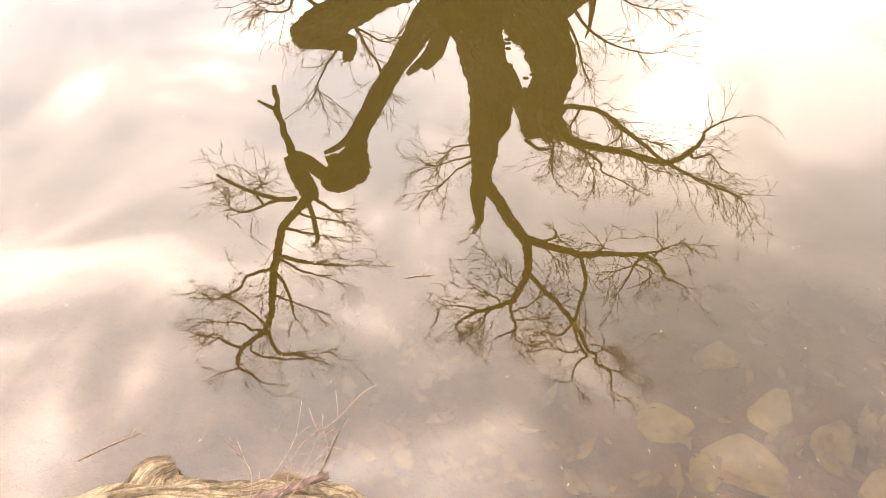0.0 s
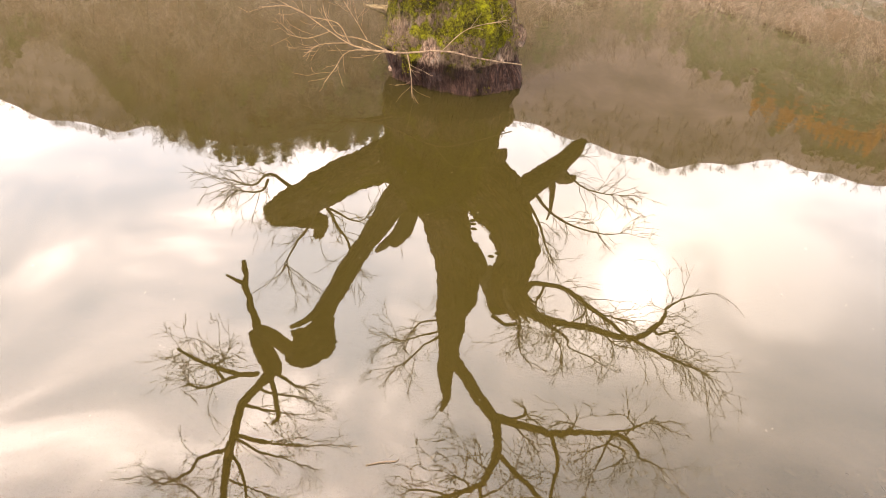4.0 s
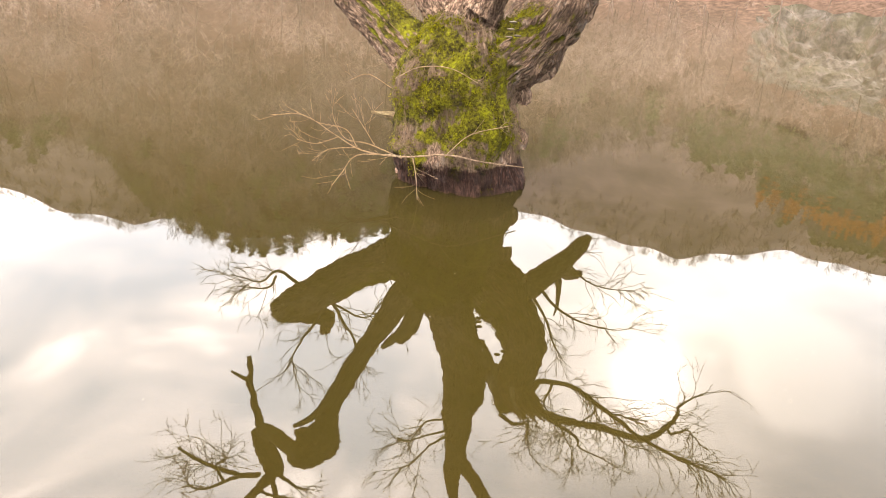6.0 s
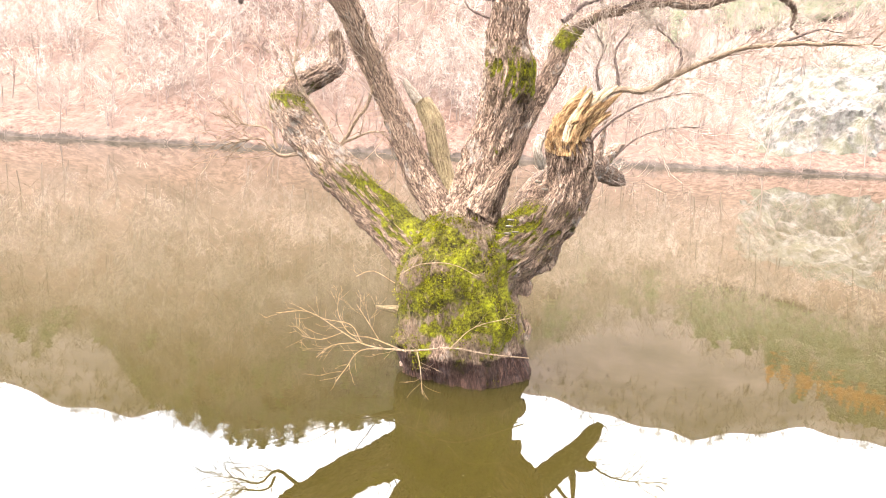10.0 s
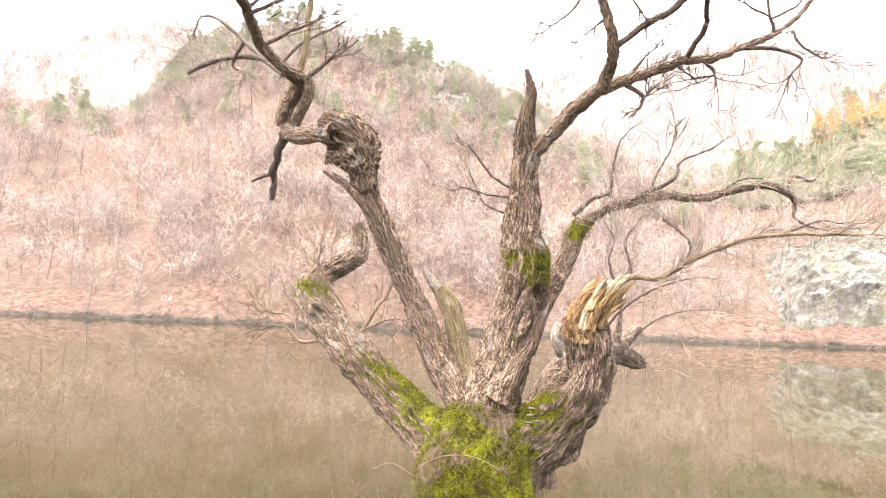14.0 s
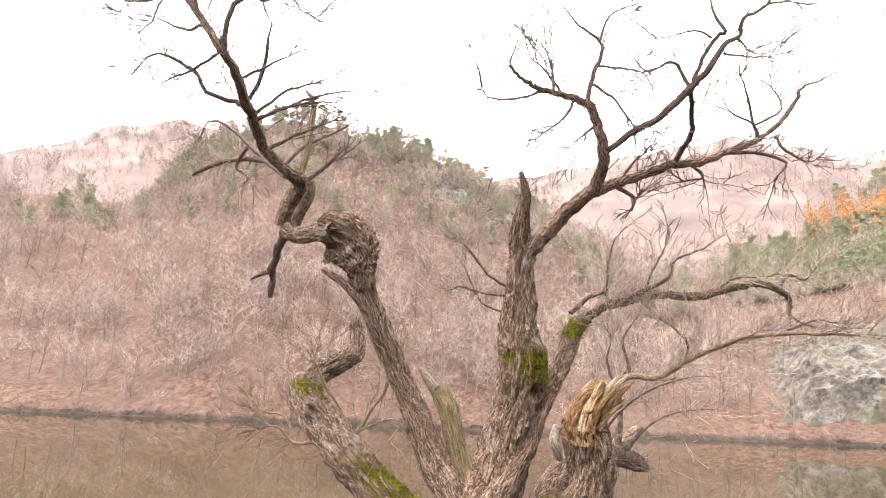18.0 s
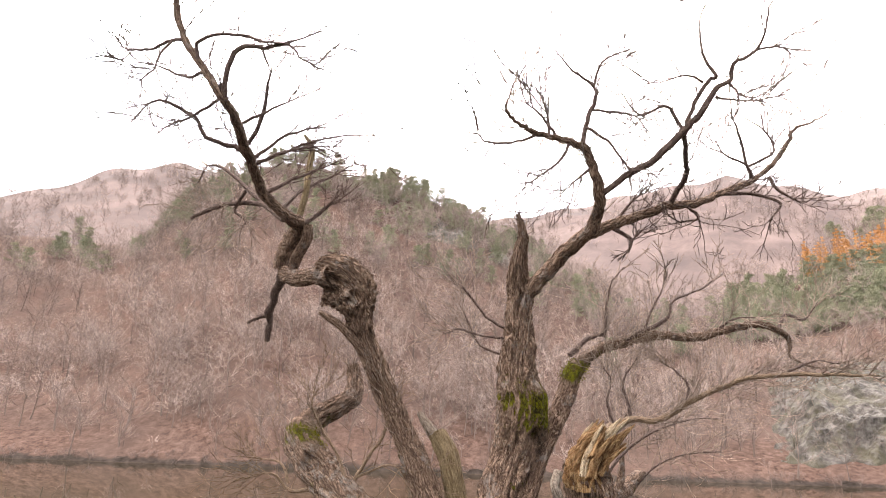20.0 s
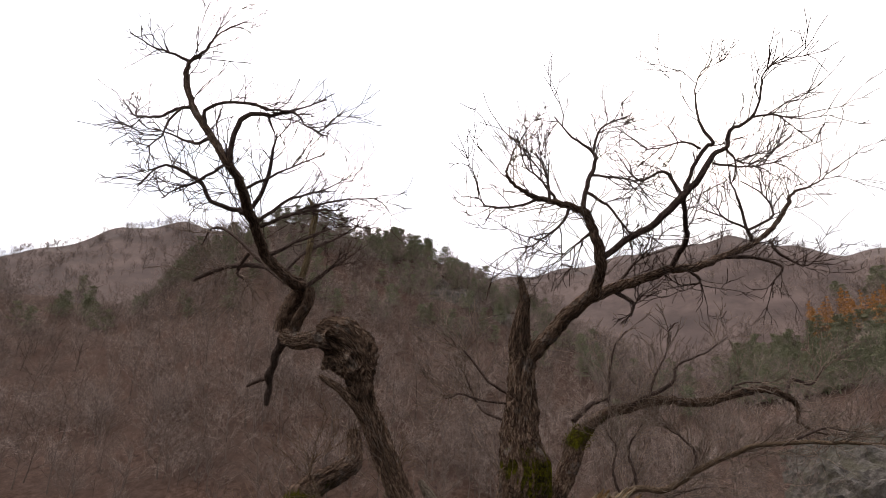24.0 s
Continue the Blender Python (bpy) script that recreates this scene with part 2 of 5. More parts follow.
FAR_WOODS, t_, p_ = material("far_woodland_floor", 0.95)
link(t_, ramp(t_, noise_of(t_, 0.06, 9.0, 0.75), (0.35, (0.0405, 0.0289, 0.0246)), (0.5, (0.0694, 0.0491, 0.0419)), (0.65, (0.107, 0.078, 0.0665))), p_.inputs["Base Color"])

ROCK, t_, p_ = material("pale_lichened_rock", 0.9)
rk = ramp(t_, noise_of(t_, 0.9, 10.0, 0.75), (0.37, (0.013, 0.011, 0.008)), (0.48, (0.042, 0.036, 0.029)), (0.64, (0.098, 0.088, 0.076)))
rk = blend(t_, ramp(t_, noise_of(t_, 0.3, 8.0, 0.7), (0.46, 0.0), (0.58, 0.8)), rk, (0.038, 0.034, 0.018))
link(t_, rk, p_.inputs["Base Color"])
bump(t_, p_, noise_of(t_, 1.5, 9.0, 0.7), 0.9, 0.3)

# still, tea-coloured water: mirror by Fresnel over a murky body that hides the bed as it gets deeper
WATER, t_, p_ = material("still_murky_water", 0.0)
out_ = t_.nodes["Material Output"]
fres = node(t_, "ShaderNodeFresnel", IOR=1.333)
gloss = node(t_, "ShaderNodeBsdfGlossy", Roughness=0.0)
rip = noise_of(t_, 1.3, 2.0, 0.4)
rb = node(t_, "ShaderNodeBump", Strength=0.003, Distance=0.05)
link(t_, rip, rb.inputs["Height"])
link(t_, rb.outputs[0], gloss.inputs["Normal"])
clear = node(t_, "ShaderNodeBsdfTransparent", Color=(0.35, 0.28, 0.155, 1))
murk = node(t_, "ShaderNodeBsdfDiffuse")
pos = node(t_, "ShaderNodeNewGeometry").outputs["Position"]
sx = node(t_, "ShaderNodeSeparateXYZ")
link(t_, pos, sx.inputs[0])
deep = ramp(t_, calc(t_, "MULTIPLY", sx.outputs[1], 0.25), (0.16, 0.3), (0.26, 0.56), (0.42, 0.86), (0.8, 1.0))
link(t_, ramp(t_, calc(t_, "ADD", calc(t_, "MULTIPLY", sx.outputs[1], 0.06), calc(t_, "MULTIPLY", calc(t_, "SUBTRACT", noise_of(t_, 0.35, 4.0), 0.5), 0.1)), (0.22, (0.0092, 0.007, 0.0016)), (0.4, (0.0125, 0.0098, 0.0034)), (0.82, (0.0232, 0.0178, 0.0092))), murk.inputs["Color"])
body = node(t_, "ShaderNodeMixShader")
link(t_, deep, body.inputs[0])
link(t_, clear.outputs[0], body.inputs[1])
link(t_, murk.outputs[0], body.inputs[2])
surf = node(t_, "ShaderNodeMixShader")
link(t_, fres.outputs[0], surf.inputs[0])
link(t_, body.outputs[0], surf.inputs[1])
link(t_, gloss.outputs[0], surf.inputs[2])
link(t_, surf.outputs[0], out_.inputs[0])


# ---- mesh helpers ----
def mesh_from(name, verts, faces, mat, uvs=None, attrs=None, smooth=True):
    """A mesh from arrays; faces all of one size (N x 3 or N x 4)."""
    verts, faces = np.asarray(verts, np.float32), np.asarray(faces, np.int32)
    me = bpy.data.meshes.new(name)
    k = faces.shape[1]
    me.vertices.add(len(verts))
    me.vertices.foreach_set("co", verts.ravel())
    me.loops.add(faces.size)
    me.loops.foreach_set("vertex_index", faces.ravel())
    me.polygons.add(len(faces))
    me.polygons.foreach_set("loop_start", np.arange(0, faces.size, k, dtype=np.int32))
    me.polygons.foreach_set("loop_total", np.full(len(faces), k, np.int32))
    me.polygons.foreach_set("use_smooth", np.full(len(faces), smooth))
    if uvs is not None:
        layer = me.uv_layers.new(name="bark")
        layer.data.foreach_set("uv", np.asarray(uvs, np.float32)[faces.ravel()].ravel())
    for key, values in (attrs or {}).items():
        a = me.attributes.new(key, "FLOAT", "POINT")
        a.data.foreach_set("value", np.asarray(values, np.float32))
    me.materials.append(mat)
    me.update(calc_edges=True)
    me.validate()
    return me


def child(name, me, parent, label=""):
    ob = new(name, me)
    ob.parent = parent
    return tagged(ob, label)


def smooth_path(pts, per):
    """Catmull-Rom through (x, y, z, r) points, per steps a span."""
    p = np.array(pts, float)
    p = np.vstack([2 * p[0] - p[1], p, 2 * p[-1] - p[-2]])
    p[0, 3], p[-1, 3] = p[1, 3], p[-2, 3]
    out = []
    for i in range(1, len(p) - 2):
        a, b, c, d = p[i - 1:i + 3]
        for s in np.arange(per) / per:
            out.append(0.5 * (2 * b + (c - a) * s + (2 * a - 5 * b + 4 * c - d) * s * s + (3 * b - a - 3 * c + d) * s ** 3))
    out.append(p[-2])
    out = np.array(out)
    out[:, 3] = np.maximum(out[:, 3], 0.0045)
    return out


def tube(path, sides, rough=0.0, furrow=0.0, seed=0, closed=True):
    """A swept limb. rough: lumps; furrow: depth of the bark's ridges, both as a share of the radius. Returns verts, quads, uvs."""
    n = len(path)
    tan = np.gradient(path[:, :3], axis=0)
    tan /= np.linalg.norm(tan, axis=1)[:, None] + 1e-9
    ref = np.array([0.31, -0.9, 0.2])
    side = np.cross(tan, ref)
    side /= np.linalg.norm(side, axis=1)[:, None] + 1e-9
    for i in range(1, n):
        s = side[i - 1] - tan[i] * (side[i - 1] @ tan[i])
        side[i] = s / (np.linalg.norm(s) + 1e-9)
    other = np.cross(tan, side)
    run = np.concatenate([[0], np.cumsum(np.linalg.norm(np.diff(path[:, :3], axis=0), axis=1))])
    ang = np.arange(sides + 1) / sides * 2 * math.pi
    rad = np.repeat(path[:, 3:4], sides + 1, axis=1)
    if rough or furrow:
        for i in range(n):
            for j in range(sides):
                a = ang[j]
                d = 0.0
                if rough:
                    d += rough * noise.noise((math.cos(a) * 1.3 + seed, math.sin(a) * 1.3, run[i] * 3.2))
                    d += rough * 0.5 * noise.noise((math.cos(a) * 3 + seed, math.sin(a) * 3, run[i] * 8))
                if furrow:
                    r = path[i, 3]
                    g = r / 0.034 + 0.8
                    w = noise.noise((math.cos(a) * 2 + 9, math.sin(a) * 2 + seed, run[i] * 1.2)) * 0.25
                    v = noise.noise((math.cos(a + w) * g + seed, math.sin(a + w) * g, run[i] * 4.5))
                    u = noise.noise((math.cos(a) * g * 2.4 + seed, math.sin(a) * g * 2.4 + 5, run[i] * 7))
                    d += min(furrow, 0.3 * r) / r * (0.7 - 2.6 * abs(v) + 0.6 * u)
                rad[i, j] *= 1 + d
        rad[:, sides] = rad[:, 0]
    v = path[:, None, :3] + rad[..., None] * (np.cos(ang)[None, :, None] * side[:, None] + np.sin(ang)[None, :, None] * other[:, None])
    uv = np.stack(np.broadcast_arrays(ang[None, :] / 6.283 * 6.283 * path[:, 3].mean(), run[:, None]), -1)
    w = sides + 1
    i, j = np.meshgrid(np.arange(n - 1), np.arange(sides), indexing="ij")
    f = np.stack([i * w + j, i * w + j + 1, (i + 1) * w + j + 1, (i + 1) * w + j], -1).reshape(-1, 4)
    v, uv = v.reshape(-1, 3), uv.reshape(-1, 2)
    if closed:
        for ring, c in ((0, 0), (n - 1, n - 1)):
            k = len(v)
            v = np.vstack([v, path[c, :3][None]])
            uv = np.vstack([uv, uv[ring * w][None]])
            j = np.arange(sides)
            a, b = ring * w + j, ring * w + j + 1
            cap = np.stack([np.full(sides, k), b, a, np.full(sides, k)], -1)[:, [0, 1, 2, 2]] if ring == 0 else np.stack([np.full(sides, k), a, b, b], -1)
            f = np.vstack([f, cap])
    return v, f, uv


def tri(f):
    """Quads to triangles, dropping empty ones."""
    t3 = np.vstack([f[:, [0, 1, 2]], f[:, [0, 2, 3]]])
    ok = (t3[:, 0] != t3[:, 1]) & (t3[:, 1] != t3[:, 2]) & (t3[:, 0] != t3[:, 2])
    return t3[ok]


def joined(pieces):
    """Join (verts, faces[, uvs]) pieces into one set of arrays."""
    vs, fs, us, k = [], [], [], 0
    for pc in pieces:
        vs.append(pc[0])
        fs.append(pc[1] + k)
        us.append(pc[2] if len(pc) > 2 else np.zeros((len(pc[0]), 2)))
        k += len(pc[0])
    return np.vstack(vs), np.vstack(fs), np.vstack(us)


# ---- the lie of the land ----
SHORE = 68.0
# the near hill's crest: bearing and height in degrees
CREST = np.array([(-75, 12), (-50, 13.5), (-36, 13.9), (-30, 14.6), (-27, 14.8), (-25.3, 17.2), (-23.6, 18.9), (-21.5, 21.0), (-18.3, 22.6), (-15.9, 23.2),
                  (-11.7, 22.7), (-6.5, 21.9), (-1.2, 20.3), (1.9, 19.0), (6.9, 16.4), (11.2, 14.3), (14.3, 12.4), (18, 12.6), (23, 14.6), (30, 16.2), (36, 17), (50, 16), (75, 14)])


def crest_r(az):
    return 160 + 45 * np.clip((-24 - az) / 8, 0, 1) + 50 * np.clip((az - 12) / 10, 0, 1)


def land(x, y):
    """Height of the ground at x, y (arrays)."""
    x, y = np.asarray(x, float), np.asarray(y, float)
    az = np.degrees(np.arctan2(x, np.maximum(y, 0.01)))
    r = np.hypot(x, y)
    s = SHORE / np.maximum(np.cos(np.radians(az)), 0.25)
    rc = np.maximum(crest_r(az), s + 25)
    zc = 1.9 + rc * np.tan(np.radians(np.interp(az, CREST[:, 0], CREST[:, 1])))
    u = (r - s) / (rc - s)
    hill = 0.5 * np.clip(u * 30, 0, 1) + (zc - 0.5) * np.where(u < 1, np.clip(u, 0, 1) ** 1.08, np.maximum(1 - 0.5 * (u - 1), 0.3))
    wob = 0.6 * np.sin(x * 0.23 + 1) * np.sin(y * 0.19) + 0.9 * np.sin(x * 0.07) * np.cos(y * 0.083 + 2)
    hill = hill + wob * np.clip(u * 4, 0, 1)
    near = np.interp(y, [-2000, -40, -6, 0.0, 0.35, 0.6, 0.9, 1.6, 3.0, 6.0, 12.0, 60, 67, 68], [30, 6, 0.9, 0.16, 0.06, -0.05, -0.13, -0.25, -0.6, -1.3, -2.2, -2.0, -0.25, 0.0])
    return np.where((y > 0) & (u > 0), hill, near)


def spread(*runs):
    return np.unique(np.concatenate([np.arange(a, b, s) for a, b, s in runs] + [[runs[-1][1]]]))


gx = spread((-2000, -300, 340), (-300, -160, 20), (-160, -60, 4), (-60, -4, 2.5), (-4, 4, 0.16), (4, 60, 2.5), (60, 160, 5), (160, 300, 20), (300, 2000, 340))
gy = spread((-2000, -50, 390), (-50, -2, 6), (-2, 2, 0.12), (2, 12, 1.0), (12, 64, 4.0), (64, 72, 0.8), (72, 170, 2.0), (170, 260, 5), (260, 2000, 290))
X, Y = np.meshgrid(gx, gy, indexing="ij")
Z = land(X, Y)
Z += np.where((np.abs(X) < 4) & (Y < 3), 0.02 * np.sin(X * 9 + 2 * np.sin(Y * 7)) * np.sin(Y * 8 + 1.3 * np.sin(X * 5)), 0)
nx, ny = len(gx), len(gy)
i, j = np.meshgrid(np.arange(nx - 1), np.arange(ny - 1), indexing="ij")
quads = np.stack([i * ny + j, (i + 1) * ny + j, (i + 1) * ny + j + 1, i * ny + j + 1], -1).reshape(-1, 4)
ground = new("ground", mesh_from("ground", np.stack([X, Y, Z], -1).reshape(-1, 3), quads, GROUND))
tagged(ground, "hillside covered in reddish fallen leaves, with a muddy lake bed", "ground", kind="structure")

wv = np.array([(-260, -2, 0), (260, -2, 0), (260, 160, 0), (-260, 160, 0)], float)
water = new("water", mesh_from("water", wv, np.array([[0, 1, 2, 3]]), WATER, smooth=False))
tagged(water, "still brown lake water with a clear mirror reflection", "water", kind="structure")
water.visible_shadow = False


def far_ridge(name, profile, dist, label):
    """A ridge far behind, seen over the near hill: its crest by bearing and height in degrees."""
    pr = np.array(profile, float)
    azs = np.arange(pr[0, 0], pr[-1, 0], 0.5)
    el = np.interp(azs, pr[:, 0], pr[:, 1])
    rows_ = []
    for k in np.linspace(0, 1.25, 16):
        r = dist * (0.5 + 0.5 * k)
        z = 1.9 + dist * np.tan(np.radians(el)) * (k if k <= 1 else 2 - k) + 0.7 * np.sin(azs * 1.3 + k * 9)
        rows_.append(np.stack([r * np.sin(np.radians(azs)), r * np.cos(np.radians(azs)), z], -1))
    v = np.array(rows_)
    a, b = v.shape[:2]
    i, j = np.meshgrid(np.arange(a - 1), np.arange(b - 1), indexing="ij")
    q = np.stack([i * b + j, i * b + j + 1, (i + 1) * b + j + 1, (i + 1) * b + j], -1).reshape(-1, 4)
    ob = new(name, mesh_from(name, v.reshape(-1, 3), q, FAR_WOODS))
    tagged(ob, label, "hill", kind="structure")
    return azs, el, dist


ridge_l = far_ridge("ridge_west", [(-80, 11), (-45, 14), (-37.3, 16.6), (-33.8, 17.9), (-30.2, 20.1), (-24.9, 21.7), (-21, 21.6), (-15, 17), (-5, 12)], 250, "far wooded ridge, grey-brown in winter")
ridge_r = far_ridge("ridge_east", [(-12, 14), (2.5, 19.3), (9.1, 20.2), (15.5, 21.3), (23, 21.9), (27.5, 20.5), (31.3, 19.3), (36, 19.4), (50, 17), (80, 13)], 240, "far bare wooded ridge, brown in winter")


# ---- woods ----
def bare_tree(rng, height, limbs, twigs_each, spread_=0.4, thick=0.02):
    """Trunk and crown of a leafless tree at the origin, as triangles: a trunk that forks into rising limbs, each with branches and fine twigs."""
    lean = rng.normal(0, 0.06, 2)
    zs = np.linspace(-0.3, height * 0.72, 6)
    bend = rng.uniform(0, 6.283)
    trunk = np.stack([lean[0] * zs + 0.012 * height * np.sin(zs * 0.8 + bend), lean[1] * zs + 0.012 * height * np.cos(zs * 0.7 + bend), zs, np.linspace(height * 0.009 + 0.02, thick * 0.8, 6)], -1)
    v, f, _ = tube(trunk, 4, closed=False)
    tr, cr = [(v, tri(f))], []
    fork = rng.uniform(0.16, 0.34)

    def twigs(pts, d, ln, m):
        kk = rng.uniform(0.25, 1.0, m)
        st = np.stack([np.interp(kk, np.linspace(0, 1, len(pts)), pts[:, c]) for c in range(3)], -1)
        dd = d * 0.7 + rng.normal(0, 0.65, (m, 3)) + np.array([0, 0, 0.06])
        dd /= np.linalg.norm(dd, axis=1)[:, None]
        en = st + dd * (ln * rng.uniform(0.3, 0.75, m))[:, None]
        sd = np.cross(dd, rng.normal(0, 1, (m, 3)))
        sd /= np.linalg.norm(sd, axis=1)[:, None] + 1e-9
        vv = np.stack([st + sd * thick * 0.5, st - sd * thick * 0.5, en], 1).reshape(-1, 3)
        cr.append((vv, np.arange(3 * m).reshape(-1, 3)))

    for b in range(limbs):
        h = fork + (0.7 - fork) * (b / limbs) ** 1.2
        base = np.array([np.interp(h * height, zs, trunk[:, k]) for k in range(3)])
        a, up_ = b * 2.4 + rng.normal(0, 0.4), rng.uniform(0.3, 0.95)
        ln = height * spread_ * rng.uniform(0.8, 1.25) * (1.2 - 0.75 * h)
        d = np.array([math.cos(a) * math.cos(up_), math.sin(a) * math.cos(up_), math.sin(up_)])
        k = np.linspace(0, 1, 5)[:, None]
        pts = base + d * ln * k + np.array([0, 0, 0.16 * ln]) * k ** 2 + rng.normal(0, 0.035 * ln, (5, 3)) * k
        v, f, _ = tube(np.hstack([pts, np.linspace(thick * 1.7 * (1.1 - h), thick * 0.4, 5)[:, None]]), 3, closed=False)
        tr.append((v, tri(f)))
        twigs(pts, d, ln * 0.5, twigs_each)
        for _ in range(4):
            q = rng.uniform(0.25, 0.9)
            b0 = np.array([np.interp(q, k[:, 0], pts[:, c]) for c in range(3)])
            d2 = d + rng.normal(0, 0.6, 3) + np.array([0, 0, 0.15])
            d2 /= np.linalg.norm(d2)
            l2 = ln * rng.uniform(0.35, 0.65)
            p2 = np.stack([b0, b0 + d2 * l2 * 0.5 + rng.normal(0, 0.04 * l2, 3), b0 + d2 * l2 + np.array([0, 0, 0.12 * l2])])
            v, f, _ = tube(np.hstack([p2, np.array([[thick * 0.55], [thick * 0.4], [thick * 0.25]])]), 3, closed=False)
            cr.append((v, tri(f)))
            twigs(p2, d2, l2 * 0.8, twigs_each)
    return joined(tr)[:2], joined(cr)[:2]


def needle_tree(rng, height, layers, per, wide=0.34, conical=False):
    """An evergreen or larch: a bent trunk and flat layers of needle tufts."""
    zs = np.linspace(-0.3, height * 0.95, 6)
    trunk = np.stack([0.15 * np.sin(zs * 0.7 + rng.random() * 6), 0.15 * np.cos(zs * 0.6), zs, np.linspace(height * 0.02 + 0.03, 0.02, 6)], -1)
    v, f, _ = tube(trunk, 5, closed=False)
    tr = [(v, tri(f))]
    cr = []
    for k in range(layers):
        h = (0.2 if conical else 0.26) + (0.77 if conical else 0.72) * k / max(layers - 1, 1)
        rad = height * wide * ((1.05 - h) * 1.3 if conical else (1.12 - 0.8 * h)) * rng.uniform(0.7, 1.15)
        c = np.array([np.interp(h * height, zs, trunk[:, q]) for q in range(3)]) + np.append(rng.normal(0, 0.14 * rad, 2), 0)
        for s in range(5):
            a = rng.uniform(0, 6.283)
            e = c + np.array([math.cos(a), math.sin(a), 0.15]) * rad * rng.uniform(0.55, 1)
            v, f, _ = tube(np.array([(*c, 0.035), (*((c + e) / 2 + [0, 0, 0.08]), 0.025), (*e, 0.01)]), 3, closed=False)
            tr.append((v, tri(f)))
            m = per // 5
            p0 = c + (e - c) * rng.uniform(0.35, 1.08, (m, 1)) + rng.normal(0, 1, (m, 3)) * [0.2 * rad, 0.2 * rad, 0.05 * rad + 0.04]
            d1 = rng.normal(0, 1, (m, 3)) * [1, 1, 0.7] + [0, 0, 0.5]
            d1 /= np.linalg.norm(d1, axis=1)[:, None]
            d2 = np.cross(d1, rng.normal(0, 1, (m, 3)))
            d2 /= np.linalg.norm(d2, axis=1)[:, None] + 1e-9
            ln, w = rng.uniform(0.16, 0.34, (m, 1)), rng.uniform(0.04, 0.08, (m, 1))
            vv = np.stack([p0 - d2 * w, p0 + d2 * w, p0 + d1 * ln], 1).reshape(-1, 3)
            cr.append((vv, np.arange(m * 3).reshape(-1, 3)))
    return joined(tr)[:2], joined(cr)[:2]


def scatter(templates, places, rng):
    """Many turned and scaled copies of (verts, faces) templates, joined. places: rows of x, y, z, scale."""
    vs, fs, tones, k = [], [], [], 0
    for x, y, z, s in places:
        v, f, fine = templates[rng.integers(len(templates))]
        a = rng.uniform(0, 6.283)
        ca, sa = math.cos(a) * s, math.sin(a) * s
        vs.append(np.stack([v[:, 0] * ca - v[:, 1] * sa + x, v[:, 0] * sa + v[:, 1] * ca + y, v[:, 2] * s * rng.uniform(0.85, 1.15) + z], -1).astype(np.float32))
        fs.append(f + k)
        t = rng.random()
        tones.append(0.2 * t + fine * (0.2 + 0.6 * t))
        k += len(v)
    return np.vstack(vs), np.vstack(fs), {"tone": np.concatenate(tones)}


def whole(parts):
    """Trunk and crown as one template: verts, faces, and 1 for the fine twigs."""
    (va, fa), (vb, fb) = parts
    return np.vstack([va, vb]), np.vstack([fa, fb + len(va)]), np.concatenate([np.zeros(len(va)), np.ones(len(vb))])


rng = np.random.default_rng(4)


def slope_places(n, az0, az1, u0, u1, smin, smax, power=1.0):
    az = rng.uniform(az0, az1, n)
    u = u0 + (u1 - u0) * rng.random(n) ** power
    s = SHORE / np.cos(np.radians(az))
    r = s + (np.maximum(crest_r(az), s + 25) - s) * u
    x, y = r * np.sin(np.radians(az)), r * np.cos(np.radians(az))
    out = np.stack([x, y, land(x, y), rng.uniform(smin, smax, n)], -1)
    rocky = (az > 24.5) & (az < 34) & (y < 90) & (rng.random(n) < 0.92)
    return out[~rocky]


bush = [whole(bare_tree(rng, 3.0, 6, 6, 0.5, 0.016)) for _ in range(5)]
woods = [bare_tree(rng, 8.0, 9, 10, 0.44, 0.026) for _ in range(8)]
woods_flat = [whole(w) for w in woods]
places = np.vstack([slope_places(1650, -44, 41, 0.04, 1.0, 0.5, 1.05, 0.8), slope_places(60, -70, -44, 0.1, 1, 0.8, 1.2), slope_places(60, 41, 70, 0.1, 1, 0.8, 1.2), slope_places(220, -27, 14, 0.78, 1.0, 0.5, 0.85)])
v, f, tone = scatter(woods_flat, places, rng)
v2, f2, tone2 = scatter(bush, slope_places(260, -42, 40, 0.01, 0.3, 0.4, 1.1), rng)
v, f, _ = joined([(v, f), (v2, f2)])
tone = {"tone": np.concatenate([tone["tone"], tone2["tone"]])}
tagged(new("woodland", mesh_from("woodland", v, f, WOODS, None, tone, smooth=False)), "dense leafless winter woodland covering the hillside", "woods", kind="stuff")

# brush along the far waterline
brush_t = [whole(bare_tree(rng, 1.6, 7, 6, 0.6, 0.012)) for _ in range(4)]
bx = rng.uniform(-75, 75, 260)
by = SHORE + rng.uniform(-0.1, 1.2, 260)
v, f, tone = scatter(brush_t, np.stack([bx, by, land(bx, by) - 0.1, rng.uniform(0.25, 0.7, 260)], -1), rng)
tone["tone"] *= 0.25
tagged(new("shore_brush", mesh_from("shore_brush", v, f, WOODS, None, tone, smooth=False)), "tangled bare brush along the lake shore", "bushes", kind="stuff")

ox, oy = rng.uniform(32, 54, 34), rng.uniform(82, 90, 34)
v, f, tone = scatter(bush, np.stack([ox, oy, land(ox, oy) + 0.3, rng.uniform(0.4, 0.8, 34)], -1), rng)
tagged(new("rock_scrub", mesh_from("rock_scrub", v, f, WOODS, None, tone, smooth=False)), "bare scrub growing round the rock outcrop", "bushes", kind="stuff")

